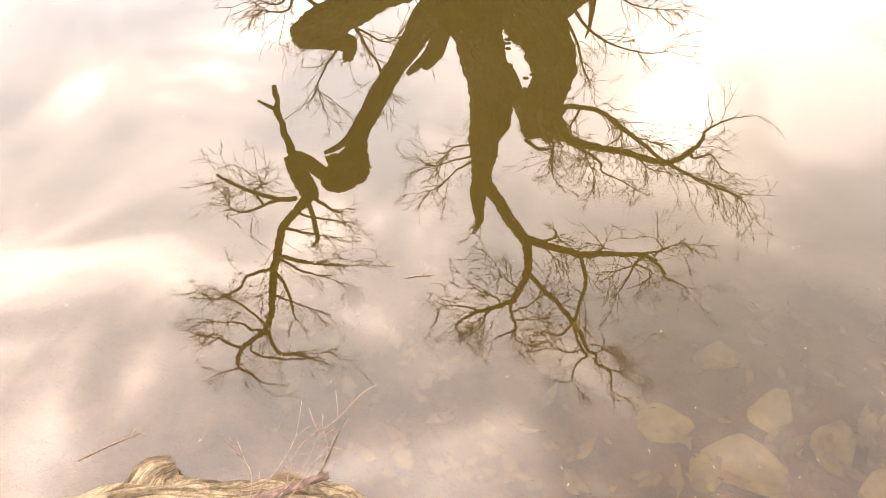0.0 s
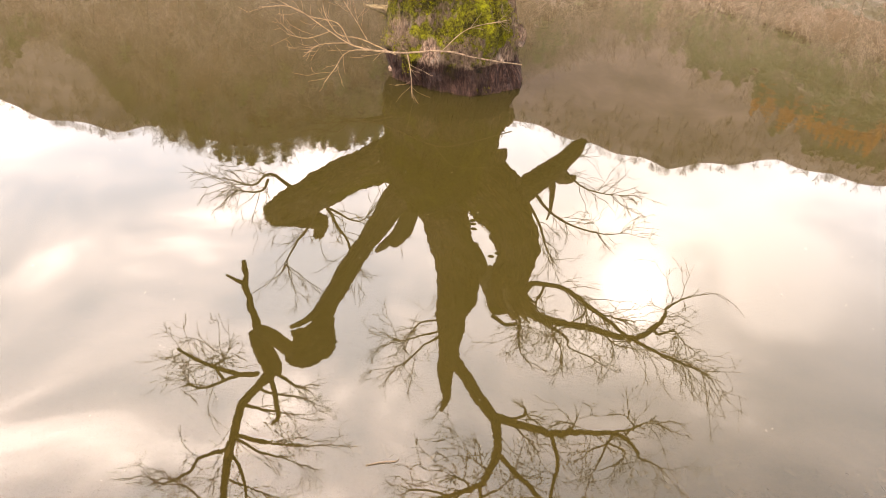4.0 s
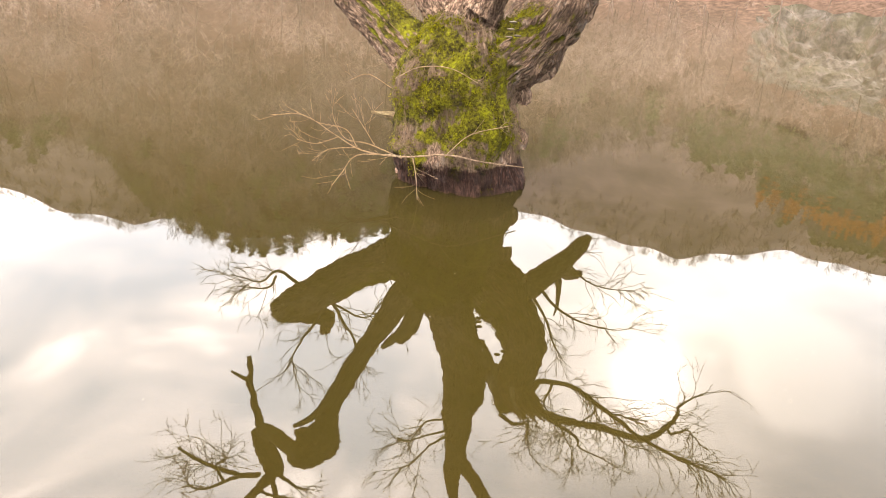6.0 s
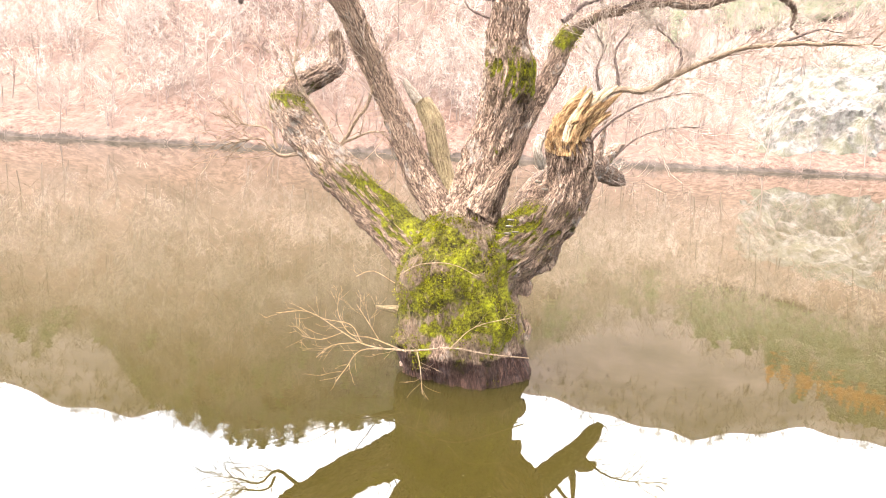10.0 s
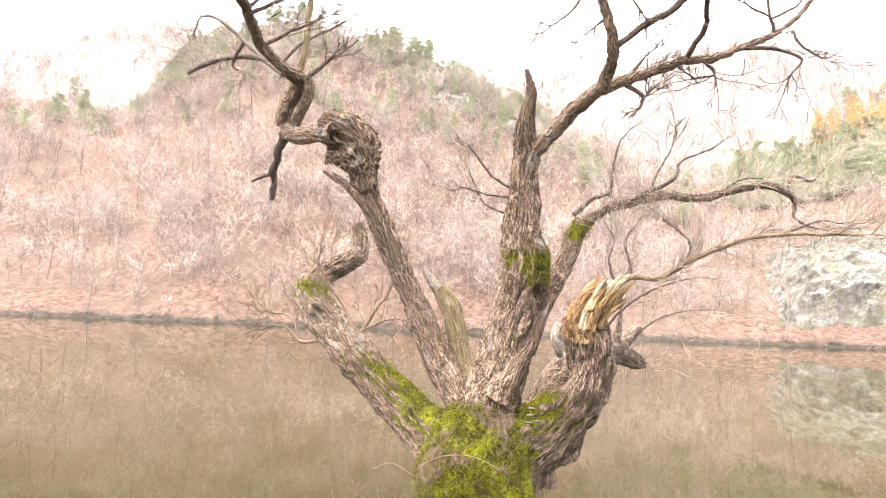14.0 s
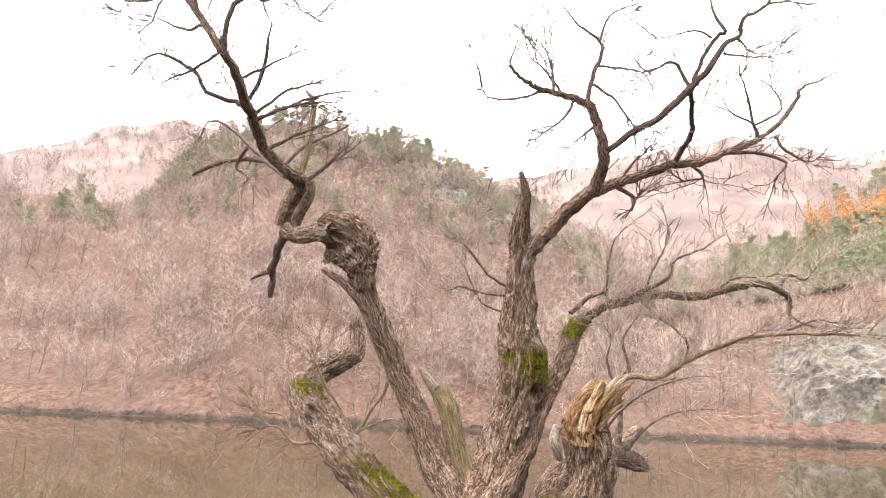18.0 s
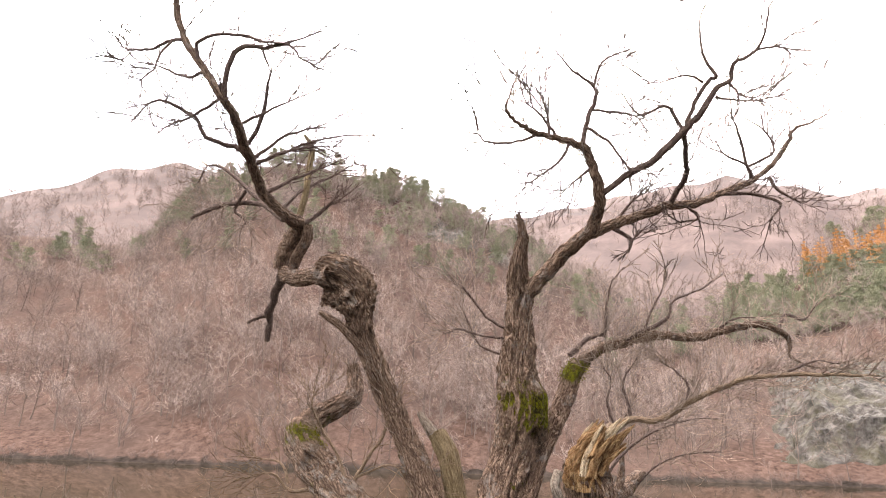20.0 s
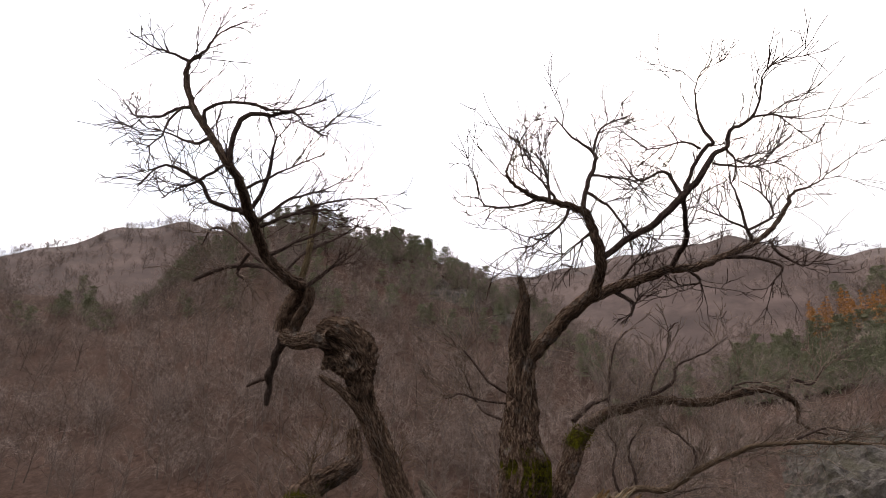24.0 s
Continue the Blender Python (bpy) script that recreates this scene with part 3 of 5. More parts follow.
# trees that stand apart by the far shore
for k in range(46):
    a, b = woods[k % 8]
    if k < 8:
        ob = new("bare_tree")
        child("trunk", mesh_from("trunk", a[0], a[1], WOODS, None, {"tone": np.full(len(a[0]), 0.02 * k)}), ob)
        child("crown", mesh_from("crown", b[0], b[1], WOODS, None, {"tone": np.full(len(b[0]), 0.12 + 0.03 * k)}, smooth=False), ob)
        tagged(ob, "leafless grey-brown tree on the leafy lake shore", "tree", group="trees along the far shore")
        if k == 0:
            shore_trees = []
        shore_trees.append(ob)
    az = -38 + 76 * (k + rng.uniform(0, 0.9)) / 46
    x = (SHORE + 2) * math.tan(radians(az))
    y = SHORE + rng.uniform(0.8, 9)
    m = pose(x, y, float(land(x, y)) - 0.05, 0, 0, rng.uniform(0, 360))
    if k < 8:
        ob.matrix_basis = m @ Matrix.Scale(rng.uniform(0.6, 0.95), 4)
    else:
        src = shore_trees[k % 8]
        copy_thing(src, m)

pines = [needle_tree(rng, 7.0, 8, 330, 0.4) for _ in range(5)]
pines_flat_c = [whole(p) for p in pines]
pp = np.vstack([slope_places(190, -27, 8, 0.8, 1.01, 0.45, 0.9, 0.6), slope_places(60, -24, 12, 0.55, 0.85, 0.5, 0.85), slope_places(170, 22, 37, 0.42, 0.68, 0.7, 1.05), slope_places(50, 30, 38, 0.88, 1.0, 0.8, 1.2),
                slope_places(24, 10, 24, 0.35, 0.9, 0.7, 1.0), slope_places(16, -42, -27, 0.7, 1, 0.8, 1.1), slope_places(46, -9, 3, 0.8, 1.0, 0.55, 0.9)])
pp[:, 2] -= 0.9 * pp[:, 3]
v, f, tone = scatter(pines_flat_c, pp, rng)
tagged(new("pine_grove", mesh_from("pine_grove", v, f, PINE, None, tone, smooth=False)), "dark green pines scattered over the hilltop and the slope", "woods", kind="stuff")
larch = [whole(needle_tree(rng, 7.0, 8, 150, 0.24, True)) for _ in range(3)]
v, f, tone = scatter(larch, slope_places(80, 28, 37, 0.64, 0.8, 0.9, 1.2), rng)
tagged(new("larch_grove", mesh_from("larch_grove", v, f, LARCH, None, tone, smooth=False)), "orange larches in late autumn on the hillside", "woods", kind="stuff")

# trees along the far ridges
ridge_t = [whole(bare_tree(rng, 8.0, 7, 5, 0.4, 0.06)) for _ in range(3)]
for nm, (azs, el, dist) in (("ridge_woods", ridge_l), ("ridge_woods", ridge_r)):
    n = 900
    a = rng.uniform(max(azs[0], -42), min(azs[-1] - 0.5, 42), n)
    k = 1 - 0.35 * rng.random(n) ** 1.5
    e = np.interp(a, azs, el)
    r = dist * (0.5 + 0.5 * k)
    z = 1.9 + dist * np.tan(np.radians(e)) * k + 0.7 * np.sin(a * 1.3 + k * 9)
    v, f, tone = scatter(ridge_t, np.stack([r * np.sin(np.radians(a)), r * np.cos(np.radians(a)), z, rng.uniform(0.35, 0.6, n)], -1), rng)
    tagged(new(nm, mesh_from(nm, v, f, WOODS, None, tone, smooth=False)), "bare trees along the crest of the far ridge", "woods", kind="stuff")

# ---- rock outcrop by the far shore ----
def boulder(name, centre, size, seed, detail, mat, rough=0.35):
    bm = bmesh.new()
    bmesh.ops.create_icosphere(bm, subdivisions=detail, radius=1.0)
    pick = random.Random(int(seed * 100))
    cuts = [Vector((pick.uniform(-1, 1), pick.uniform(-1, 1), pick.uniform(-0.2, 0.5))).normalized() for _ in range(7)]
    for vert in bm.verts:
        q = Vector((vert.co.x * 1.3, vert.co.y * 1.3, vert.co.z * 2.2)) + Vector((seed, seed * 2, 0))
        d = 1 + rough * noise.noise(q) + rough * 0.6 * abs(noise.noise(q * 2.3)) + rough * 0.25 * noise.noise(q * 6)
        vert.co = vert.co * d
        for q in cuts:
            over = vert.co.dot(q) - 0.72
            if over > 0:
                vert.co -= q * over * 0.92
        vert.co = Vector((vert.co.x * size[0], vert.co.y * size[1], vert.co.z * size[2]))
    me = bpy.data.meshes.new(name)
    bm.to_mesh(me)
    bm.free()
    me.materials.append(mat)
    me.polygons.foreach_set("use_smooth", np.ones(len(me.polygons), bool))
    ob = new(name, me)
    ob.location = centre
    return ob


def crag(name, x0, x1, y0, y1, proud, seed, steps, label, flare=0.0):
    """Bare rock breaking out of the slope: a steep ragged front that sinks back into the hill."""
    gx_, gy_ = np.linspace(x0, x1, steps), np.linspace(y0, y1, steps)
    v = []
    for a in gx_:
        for b in gy_:
            u, w = (a - x0) / (x1 - x0), (b - y0) / (y1 - y0)
            p = Vector((a * 0.22 + seed, b * 0.22, 0.0))
            rim = min(u, 1 - u) * 3.2 + 0.55 * noise.noise(p * 1.6) + 0.2 * noise.noise(p * 5)
            front = (w - 0.05) * 7 + 0.5 * noise.noise(p * 2 + Vector((0, 0, 4)))
            back = (1 - w) * 1.5 + 0.4 * noise.noise(p * 1.7 + Vector((0, 0, 9)))
            body_ = max(min(rim, front, back, 1.0), -0.4)
            h = proud * body_ * (0.8 + 0.5 * noise.noise(p * 1.3))
            h += 0.25 * proud * abs(noise.noise(Vector((a * 0.55, b * 0.3, seed)))) * max(body_, 0)
            ledge = 0.55 + 0.3 * noise.noise(p * 0.8)
            h = h * 0.6 + 0.4 * (math.floor(h / ledge) + min((h / ledge - math.floor(h / ledge)) * 4, 1)) * ledge
            h += 0.12 * noise.noise(Vector((a * 2.1, b * 2.1, seed))) + 0.06 * noise.noise(Vector((a * 5.3, b * 5.3, seed)))
            wide = a * (1 + flare * (b - y0) / y0)
            v.append((wide + 0.25 * noise.noise(p * 4 + Vector((7, 0, 0))), b - 0.35 * h * max(body_, 0), float(land(wide, b)) + h - 0.15))
    i, j = np.meshgrid(np.arange(steps - 1), np.arange(steps - 1), indexing="ij")
    q = np.stack([i * steps + j, (i + 1) * steps + j, (i + 1) * steps + j + 1, i * steps + j + 1], -1).reshape(-1, 4)
    ob = new(name, mesh_from(name, np.array(v), q, ROCK, smooth=False))
    return tagged(ob, label, "rock")


outcrop = crag("rock_outcrop", 32.0, 49.0, 70.5, 98.0, 3.4, 3.0, 130, "pale grey rock outcrop streaked with moss above the water", 1.0)
for k, (x, y, a, b, c) in enumerate([(37.2, 75.0, 1.3, 1.0, 0.8), (43.0, 81.5, 1.8, 1.2, 0.9), (48.0, 83.0, 1.9, 1.2, 0.9)]):
    rock = boulder("boulder", (x, y, float(land(x, y)) + 0.9), (a, b, c), 2.0 + k * 1.3, 3, ROCK, 0.35)
    rock.parent = outcrop
crag("hilltop_crag", -8.0, 4.0, 136.0, 150.0, 2.2, 11.0, 60, "grey rock breaking through the wooded hilltop")
crag("hilltop_crag", 6.0, 13.0, 136.0, 146.0, 1.8, 17.0, 45, "grey rock breaking through the wooded hilltop")

# ---- the old willow standing in the lake ----
BOLES = [
    ("trunk", [(0.31, 5.39, -0.46, 0.568), (0.29, 5.38, -0.2, 0.551), (0.28, 5.37, -0.02, 0.532), (0.25, 5.36, 0.25, 0.512), (0.21, 5.36, 0.58, 0.487), (0.2, 5.37, 0.81, 0.47), (0.21, 5.41, 1, 0.39), (0.22, 5.46, 1.15, 0.26), (0.26, 5.5, 1.27, 0.06)]),
    ("left_arm", [(0.07, 5.46, 0.7, 0.27), (-0.2, 5.63, 0.93, 0.2), (-0.51, 5.86, 1.18, 0.17), (-0.88, 6.05, 1.5, 0.168), (-1.12, 6.2, 1.735, 0.168), (-1.34, 6.32, 1.93, 0.16), (-1.48, 6.53, 2.1, 0.136), (-1.4, 6.75, 2.27, 0.106), (-1.2, 6.95, 2.42, 0.092), (-1.1, 7.13, 2.54, 0.084), (-1.11, 7.28, 2.72, 0.076), (-1.15, 7.32, 2.88, 0.056)]),
    ("tall_limb", [(0.15, 5.6, 0.91, 0.2), (0.07, 5.76, 1.19, 0.15), (-0.14, 5.92, 1.5, 0.128), (-0.32, 5.99, 1.87, 0.108), (-0.49, 6.05, 2.21, 0.095), (-0.64, 6.07, 2.51, 0.095), (-0.755, 6.05, 2.76, 0.094), (-0.855, 6.02, 2.96, 0.096), (-0.93, 5.97, 3.14, 0.105)]),
    ("burl", [(-0.87, 5.99, 3.04, 0.1), (-0.91, 5.94, 3.2, 0.135), (-0.98, 5.86, 3.37, 0.19), (-1.09, 5.8, 3.48, 0.212), (-1.2, 5.78, 3.53, 0.175), (-1.29, 5.8, 3.52, 0.09)]),
    ("burl_bridge", [(-1.14, 5.76, 3.51, 0.101), (-1.33, 5.92, 3.53, 0.078), (-1.54, 6.12, 3.55, 0.075), (-1.72, 6.30, 3.64, 0.078)]),
    ("hanging_branch", [(-1.74, 6.33, 3.67, 0.061), (-1.81, 6.49, 3.59, 0.046), (-1.89, 6.60, 3.52, 0.046), (-1.93, 6.70, 3.42, 0.038), (-1.99, 6.81, 3.33, 0.047), (-1.98, 6.89, 3.25, 0.030), (-2.00, 6.91, 3.19, 0.039), (-2.02, 6.96, 3.07, 0.027)]),
    ("hanging_fork", [(-1.96, 6.81, 3.33, 0.030), (-2.08, 6.83, 3.30, 0.024), (-2.22, 6.86, 3.24, 0.0149)]),
    ("upper_left", [(-1.79, 6.33, 3.68, 0.078), (-1.72, 6.23, 3.87, 0.083), (-1.57, 6.05, 4.05, 0.077), (-1.65, 5.86, 4.09, 0.053), (-1.83, 5.65, 4.24, 0.047), (-1.85, 5.34, 4.37, 0.045), (-1.87, 5.15, 4.44, 0.044), (-1.81, 4.71, 4.47, 0.037), (-1.79, 4.36, 4.46, 0.032), (-1.96, 4.35, 4.70, 0.026), (-2.18, 4.40, 5.00, 0.025), (-2.28, 4.40, 5.27, 0.021), (-2.28, 4.40, 5.44, 0.0162), (-2.17, 4.40, 5.56, 0.0103), (-2.10, 4.40, 5.72, 0.0071), (-1.98, 4.40, 5.80, 0.0038)]),
    ("strand", [(-1.66, 6.26, 3.65, 0.050), (-1.56, 6.12, 3.80, 0.049), (-1.48, 6.05, 3.92, 0.049), (-1.47, 5.99, 4.05, 0.043)]),
    ("bough", [(-2.28, 4.40, 5.44, 0.0139), (-2.42, 4.40, 5.52, 0.0107), (-2.59, 4.35, 5.55, 0.0074), (-2.77, 4.29, 5.64, 0.0037)]),
    ("bough", [(-1.79, 4.36, 4.45, 0.024), (-1.77, 4.29, 4.64, 0.021), (-1.68, 4.24, 4.83, 0.0194), (-1.49, 4.24, 4.84, 0.0155), (-1.30, 4.19, 4.83, 0.0111), (-1.18, 4.19, 4.71, 0.0059), (-1.02, 4.19, 4.63, 0.0033)]),
    ("bough", [(-2.03, 4.35, 4.80, 0.0154), (-2.01, 4.29, 4.93, 0.0141), (-1.72, 4.24, 4.95, 0.0122), (-1.52, 4.19, 4.86, 0.0111), (-1.32, 4.19, 4.85, 0.0085), (-1.05, 4.14, 4.92, 0.0034)]),
    ("bough", [(-2.16, 4.40, 4.99, 0.0157), (-2.31, 4.45, 5.03, 0.0137), (-2.45, 4.50, 4.99, 0.0115), (-2.63, 4.55, 5.00, 0.0093), (-2.81, 4.61, 5.07, 0.0038)]),
    ("bough", [(-2.30, 4.45, 5.02, 0.0114), (-2.35, 4.40, 4.87, 0.0098), (-2.36, 4.35, 4.70, 0.0070), (-2.42, 4.29, 4.56, 0.0034)]),
    ("bough", [(-1.83, 4.36, 4.55, 0.0155), (-2.04, 4.50, 4.77, 0.0144), (-2.20, 4.61, 4.80, 0.0120), (-2.47, 4.71, 4.94, 0.0076), (-2.70, 4.82, 5.07, 0.0039)]),
    ("bough", [(-1.88, 5.15, 4.43, 0.025), (-2.04, 5.13, 4.47, 0.021), (-2.20, 5.08, 4.51, 0.0195), (-2.28, 5.03, 4.66, 0.0171), (-2.45, 4.97, 4.74, 0.0146), (-2.61, 4.92, 4.75, 0.0097), (-2.77, 4.92, 4.55, 0.0038)]),
    ("bough", [(-1.82, 4.40, 4.51, 0.0130), (-2.11, 4.61, 4.46, 0.0112), (-2.32, 4.71, 4.43, 0.0082), (-2.49, 4.82, 4.40, 0.0042)]),
    ("bough", [(-1.84, 5.13, 4.47, 0.0196), (-1.71, 5.03, 4.69, 0.0195), (-1.66, 4.92, 4.88, 0.0146), (-1.63, 4.87, 5.07, 0.0073)]),
    ("bough", [(-1.84, 5.34, 4.37, 0.020), (-1.63, 5.34, 4.48, 0.0152), (-1.42, 5.39, 4.57, 0.0123), (-1.09, 5.44, 4.62, 0.0041)]),
    ("bough", [(-1.83, 5.65, 4.22, 0.021), (-1.61, 5.76, 4.41, 0.0161), (-1.43, 5.86, 4.55, 0.0110), (-1.24, 5.97, 4.70, 0.0045)]),
    ("dead_stick", [(-1.57, 6.02, 4.11, 0.033), (-1.54, 6.07, 4.39, 0.034), (-1.54, 6.12, 4.69, 0.034), (-1.53, 6.12, 4.91, 0.029), (-1.62, 6.12, 5.06, 0.0176)]),
    ("clump_branch", [(-1.73, 6.07, 4.12, 0.033), (-2.02, 6.28, 4.35, 0.029), (-2.31, 6.44, 4.42, 0.027), (-2.58, 6.54, 4.41, 0.024), (-2.89, 6.65, 4.31, 0.0182)]),
    ("clump_branch", [(-2.02, 6.28, 4.37, 0.023), (-2.26, 6.39, 4.59, 0.021), (-2.54, 6.49, 4.82, 0.0152), (-2.77, 6.60, 4.90, 0.0124), (-2.88, 6.65, 4.71, 0.0062)]),
    ("clump_branch", [(-2.21, 6.28, 4.49, 0.020), (-2.34, 6.39, 4.33, 0.0176), (-2.21, 6.39, 4.21, 0.0116), (-2.25, 6.39, 4.12, 0.0058)]),
    ("central_limb", [(0.37, 5.44, 0.90, 0.285), (0.28, 5.47, 1.18, 0.219), (0.36, 5.50, 1.51, 0.197), (0.40, 5.53, 1.75, 0.186), (0.47, 5.55, 2.00, 0.175), (0.52, 5.57, 2.21, 0.186), (0.54, 5.59, 2.42, 0.183), (0.50, 5.61, 2.65, 0.148), (0.52, 5.63, 2.90, 0.121), (0.52, 5.65, 3.15, 0.098), (0.53, 5.67, 3.33, 0.099), (0.51, 5.63, 3.52, 0.079), (0.53, 5.58, 3.71, 0.054), (0.55, 5.55, 3.86, 0.039), (0.50, 5.53, 4.04, 0.0197)]),
    ("upper_right", [(0.54, 5.67, 3.27, 0.063), (0.72, 5.55, 3.48, 0.068), (0.87, 5.39, 3.64, 0.062), (1.05, 5.21, 3.77, 0.056), (1.09, 5.06, 3.87, 0.046), (1.10, 4.90, 3.98, 0.043), (1.03, 4.82, 4.19, 0.036), (0.94, 4.74, 4.32, 0.031), (0.74, 4.66, 4.35, 0.022), (0.58, 4.61, 4.37, 0.0184), (0.43, 4.55, 4.41, 0.0148), (0.32, 4.50, 4.50, 0.0104), (0.34, 4.50, 4.61, 0.0070), (0.39, 4.50, 4.75, 0.0035)]),
    ("bough", [(0.58, 4.61, 4.37, 0.0132), (0.41, 4.61, 4.29, 0.0109), (0.21, 4.61, 4.28, 0.0087), (0.08, 4.61, 4.37, 0.0035)]),
    ("bough", [(0.66, 4.61, 4.34, 0.0131), (0.65, 4.61, 4.54, 0.0111), (0.56, 4.61, 4.77, 0.0041)]),
    ("bough", [(0.94, 4.74, 4.32, 0.022), (0.97, 4.71, 4.53, 0.020), (1.04, 4.71, 4.71, 0.0183), (1.04, 4.71, 4.85, 0.0138), (0.87, 4.71, 4.98, 0.0093), (0.73, 4.71, 5.18, 0.0038)]),
    ("bough", [(1.04, 4.71, 4.85, 0.0120), (1.11, 4.71, 5.07, 0.0094), (1.35, 4.71, 5.20, 0.0038)]),
    ("bough", [(1.01, 4.71, 4.63, 0.0109), (1.25, 4.71, 4.61, 0.0082), (1.39, 4.71, 4.59, 0.0036)]),
    ("bough", [(1.10, 4.90, 3.99, 0.027), (1.28, 4.76, 4.10, 0.026), (1.46, 4.61, 4.18, 0.026), (1.64, 4.48, 4.35, 0.030), (1.74, 4.40, 4.44, 0.025), (1.83, 4.29, 4.59, 0.021), (1.94, 4.29, 4.67, 0.0168), (1.96, 4.24, 4.78, 0.0151), (2.12, 4.24, 4.88, 0.0127), (2.20, 4.19, 5.07, 0.0085), (2.25, 4.19, 5.25, 0.0060), (2.39, 4.19, 5.41, 0.0030)]),
    ("bough", [(2.13, 4.24, 4.89, 0.0101), (2.28, 4.24, 4.92, 0.0068), (2.43, 4.24, 4.89, 0.0029)]),
    ("bough", [(1.63, 4.48, 4.37, 0.0145), (1.51, 4.45, 4.53, 0.0129), (1.31, 4.40, 4.43, 0.0084), (1.22, 4.40, 4.52, 0.0034)]),
    ("bough", [(1.65, 4.45, 4.39, 0.0170), (1.71, 4.40, 4.54, 0.0170), (1.80, 4.35, 4.69, 0.0170), (1.84, 4.29, 4.70, 0.0147), (1.77, 4.29, 4.83, 0.0128), (1.75, 4.29, 5.06, 0.0087), (1.79, 4.29, 5.27, 0.0057), (1.86, 4.29, 5.38, 0.0031)]),
    ("bough", [(1.77, 4.35, 4.68, 0.0110), (1.65, 4.35, 4.74, 0.0085), (1.47, 4.35, 4.68, 0.0043), (1.35, 4.35, 4.66, 0.0030)]),
    ("bough", [(1.84, 4.35, 4.56, 0.0101), (2.06, 4.29, 4.50, 0.0066), (2.30, 4.24, 4.53, 0.0029)]),
    ("bough", [(1.93, 4.29, 4.67, 0.0101), (1.99, 4.29, 4.56, 0.0083), (2.11, 4.29, 4.53, 0.0029)]),
    ("lateral_limb", [(1.03, 5.21, 3.75, 0.047), (1.21, 5.23, 3.83, 0.045), (1.37, 5.23, 3.90, 0.042), (1.62, 5.26, 4.00, 0.038), (1.75, 5.27, 4.06, 0.038), (1.99, 5.34, 4.10, 0.034), (2.28, 5.50, 4.27, 0.030), (2.70, 5.72, 4.50, 0.026), (2.96, 5.81, 4.74, 0.023), (3.14, 5.86, 4.98, 0.0187), (3.20, 5.86, 5.10, 0.0133), (3.46, 5.86, 5.22, 0.0078), (3.59, 5.86, 5.33, 0.0039)]),
    ("bough", [(1.76, 5.26, 4.07, 0.024), (1.82, 5.03, 4.20, 0.023), (1.72, 4.71, 4.21, 0.0198), (1.64, 4.48, 4.34, 0.0191)]),
    ("bough", [(2.69, 5.72, 4.49, 0.021), (2.61, 5.65, 4.63, 0.0157), (2.52, 5.55, 4.91, 0.0105), (2.42, 5.44, 5.05, 0.0042)]),
    ("bough", [(2.62, 5.65, 4.60, 0.0136), (2.88, 5.65, 4.76, 0.0116), (2.81, 5.65, 4.97, 0.0085), (2.62, 5.65, 5.11, 0.0038)]),
    ("bough", [(2.61, 5.65, 4.62, 0.0115), (2.40, 5.60, 4.70, 0.0094), (2.30, 5.55, 4.82, 0.0042)]),
    ("bough", [(2.28, 5.50, 4.27, 0.020), (2.62, 5.55, 4.29, 0.0151), (2.83, 5.55, 4.20, 0.0125), (2.71, 5.55, 4.04, 0.0040)]),
    ("bough", [(2.85, 5.76, 4.55, 0.0159), (2.94, 5.76, 4.41, 0.0131), (3.17, 5.76, 4.31, 0.0052), (3.36, 5.76, 4.48, 0.0031)]),
    ("bough", [(1.93, 5.32, 4.07, 0.0144), (2.02, 5.34, 3.97, 0.0115), (1.80, 5.34, 3.92, 0.0043)]),
    ("hook", [(1.27, 5.23, 3.82, 0.0188), (1.36, 5.23, 3.77, 0.0168), (1.41, 5.23, 3.72, 0.0158), (1.38, 5.23, 3.62, 0.0111)]),
    ("bough", [(1.40, 5.23, 3.69, 0.0111), (1.48, 5.23, 3.82, 0.0047)]),
    ("right_arm", [(0.36, 5.44, 0.74, 0.27), (0.7, 5.35, 1.04, 0.235), (0.92, 5.27, 1.32, 0.2), (1, 5.24, 1.58, 0.182), (1, 5.2, 1.77, 0.163), (0.975, 5.16, 1.95, 0.138)]),
    ("broken_stub", [(0.96, 5.14, 1.78, 0.11), (0.955, 5.12, 1.9, 0.118), (0.965, 5.09, 2, 0.108), (1, 5.06, 2.09, 0.08), (1.05, 5.03, 2.17, 0.045), (1.09, 5.01, 2.22, 0.012)]),
    ("bark_flap", [(0.75, 5.05, 1.89, 0.033), (0.72, 5.00, 1.81, 0.037), (0.74, 5.00, 1.73, 0.033), (0.77, 5.05, 1.66, 0.021)]),
    ("lip", [(-1.25, 5.84, 3.17, 0.02), (-1.16, 5.84, 3.12, 0.03), (-1.05, 5.86, 3.05, 0.034), (-0.92, 5.92, 2.92, 0.034), (-0.8, 5.99, 2.76, 0.02)]),
    ("back_limb", [(0.5, 5.5, 0.85, 0.2), (0.75, 5.8, 1.2, 0.17), (1.05, 6.2, 1.5, 0.15), (1.32, 6.65, 1.62, 0.13), (1.7, 7.15, 1.58, 0.105), (1.95, 7.45, 1.5, 0.085), (2.07, 7.6, 1.46, 0.05)]),
    ("back_stub", [(1.6, 7.0, 1.6, 0.08), (1.78, 7.15, 1.75, 0.07), (1.9, 7.3, 1.83, 0.055), (2.0, 7.4, 1.85, 0.03)]),
    ("back_stub", [(1.6, 6.95, 1.62, 0.05), (1.66, 7.0, 1.85, 0.03), (1.68, 7.0, 2.1, 0.018), (1.66, 7.0, 2.25, 0.008)]),
    ("backbough", [(1.35, 6.7, 1.68, 0.022), (1.6, 6.8, 2.0, 0.016), (1.95, 6.9, 2.25, 0.012), (2.4, 7.0, 2.4, 0.006), (2.7, 7.1, 2.42, 0.003)]),
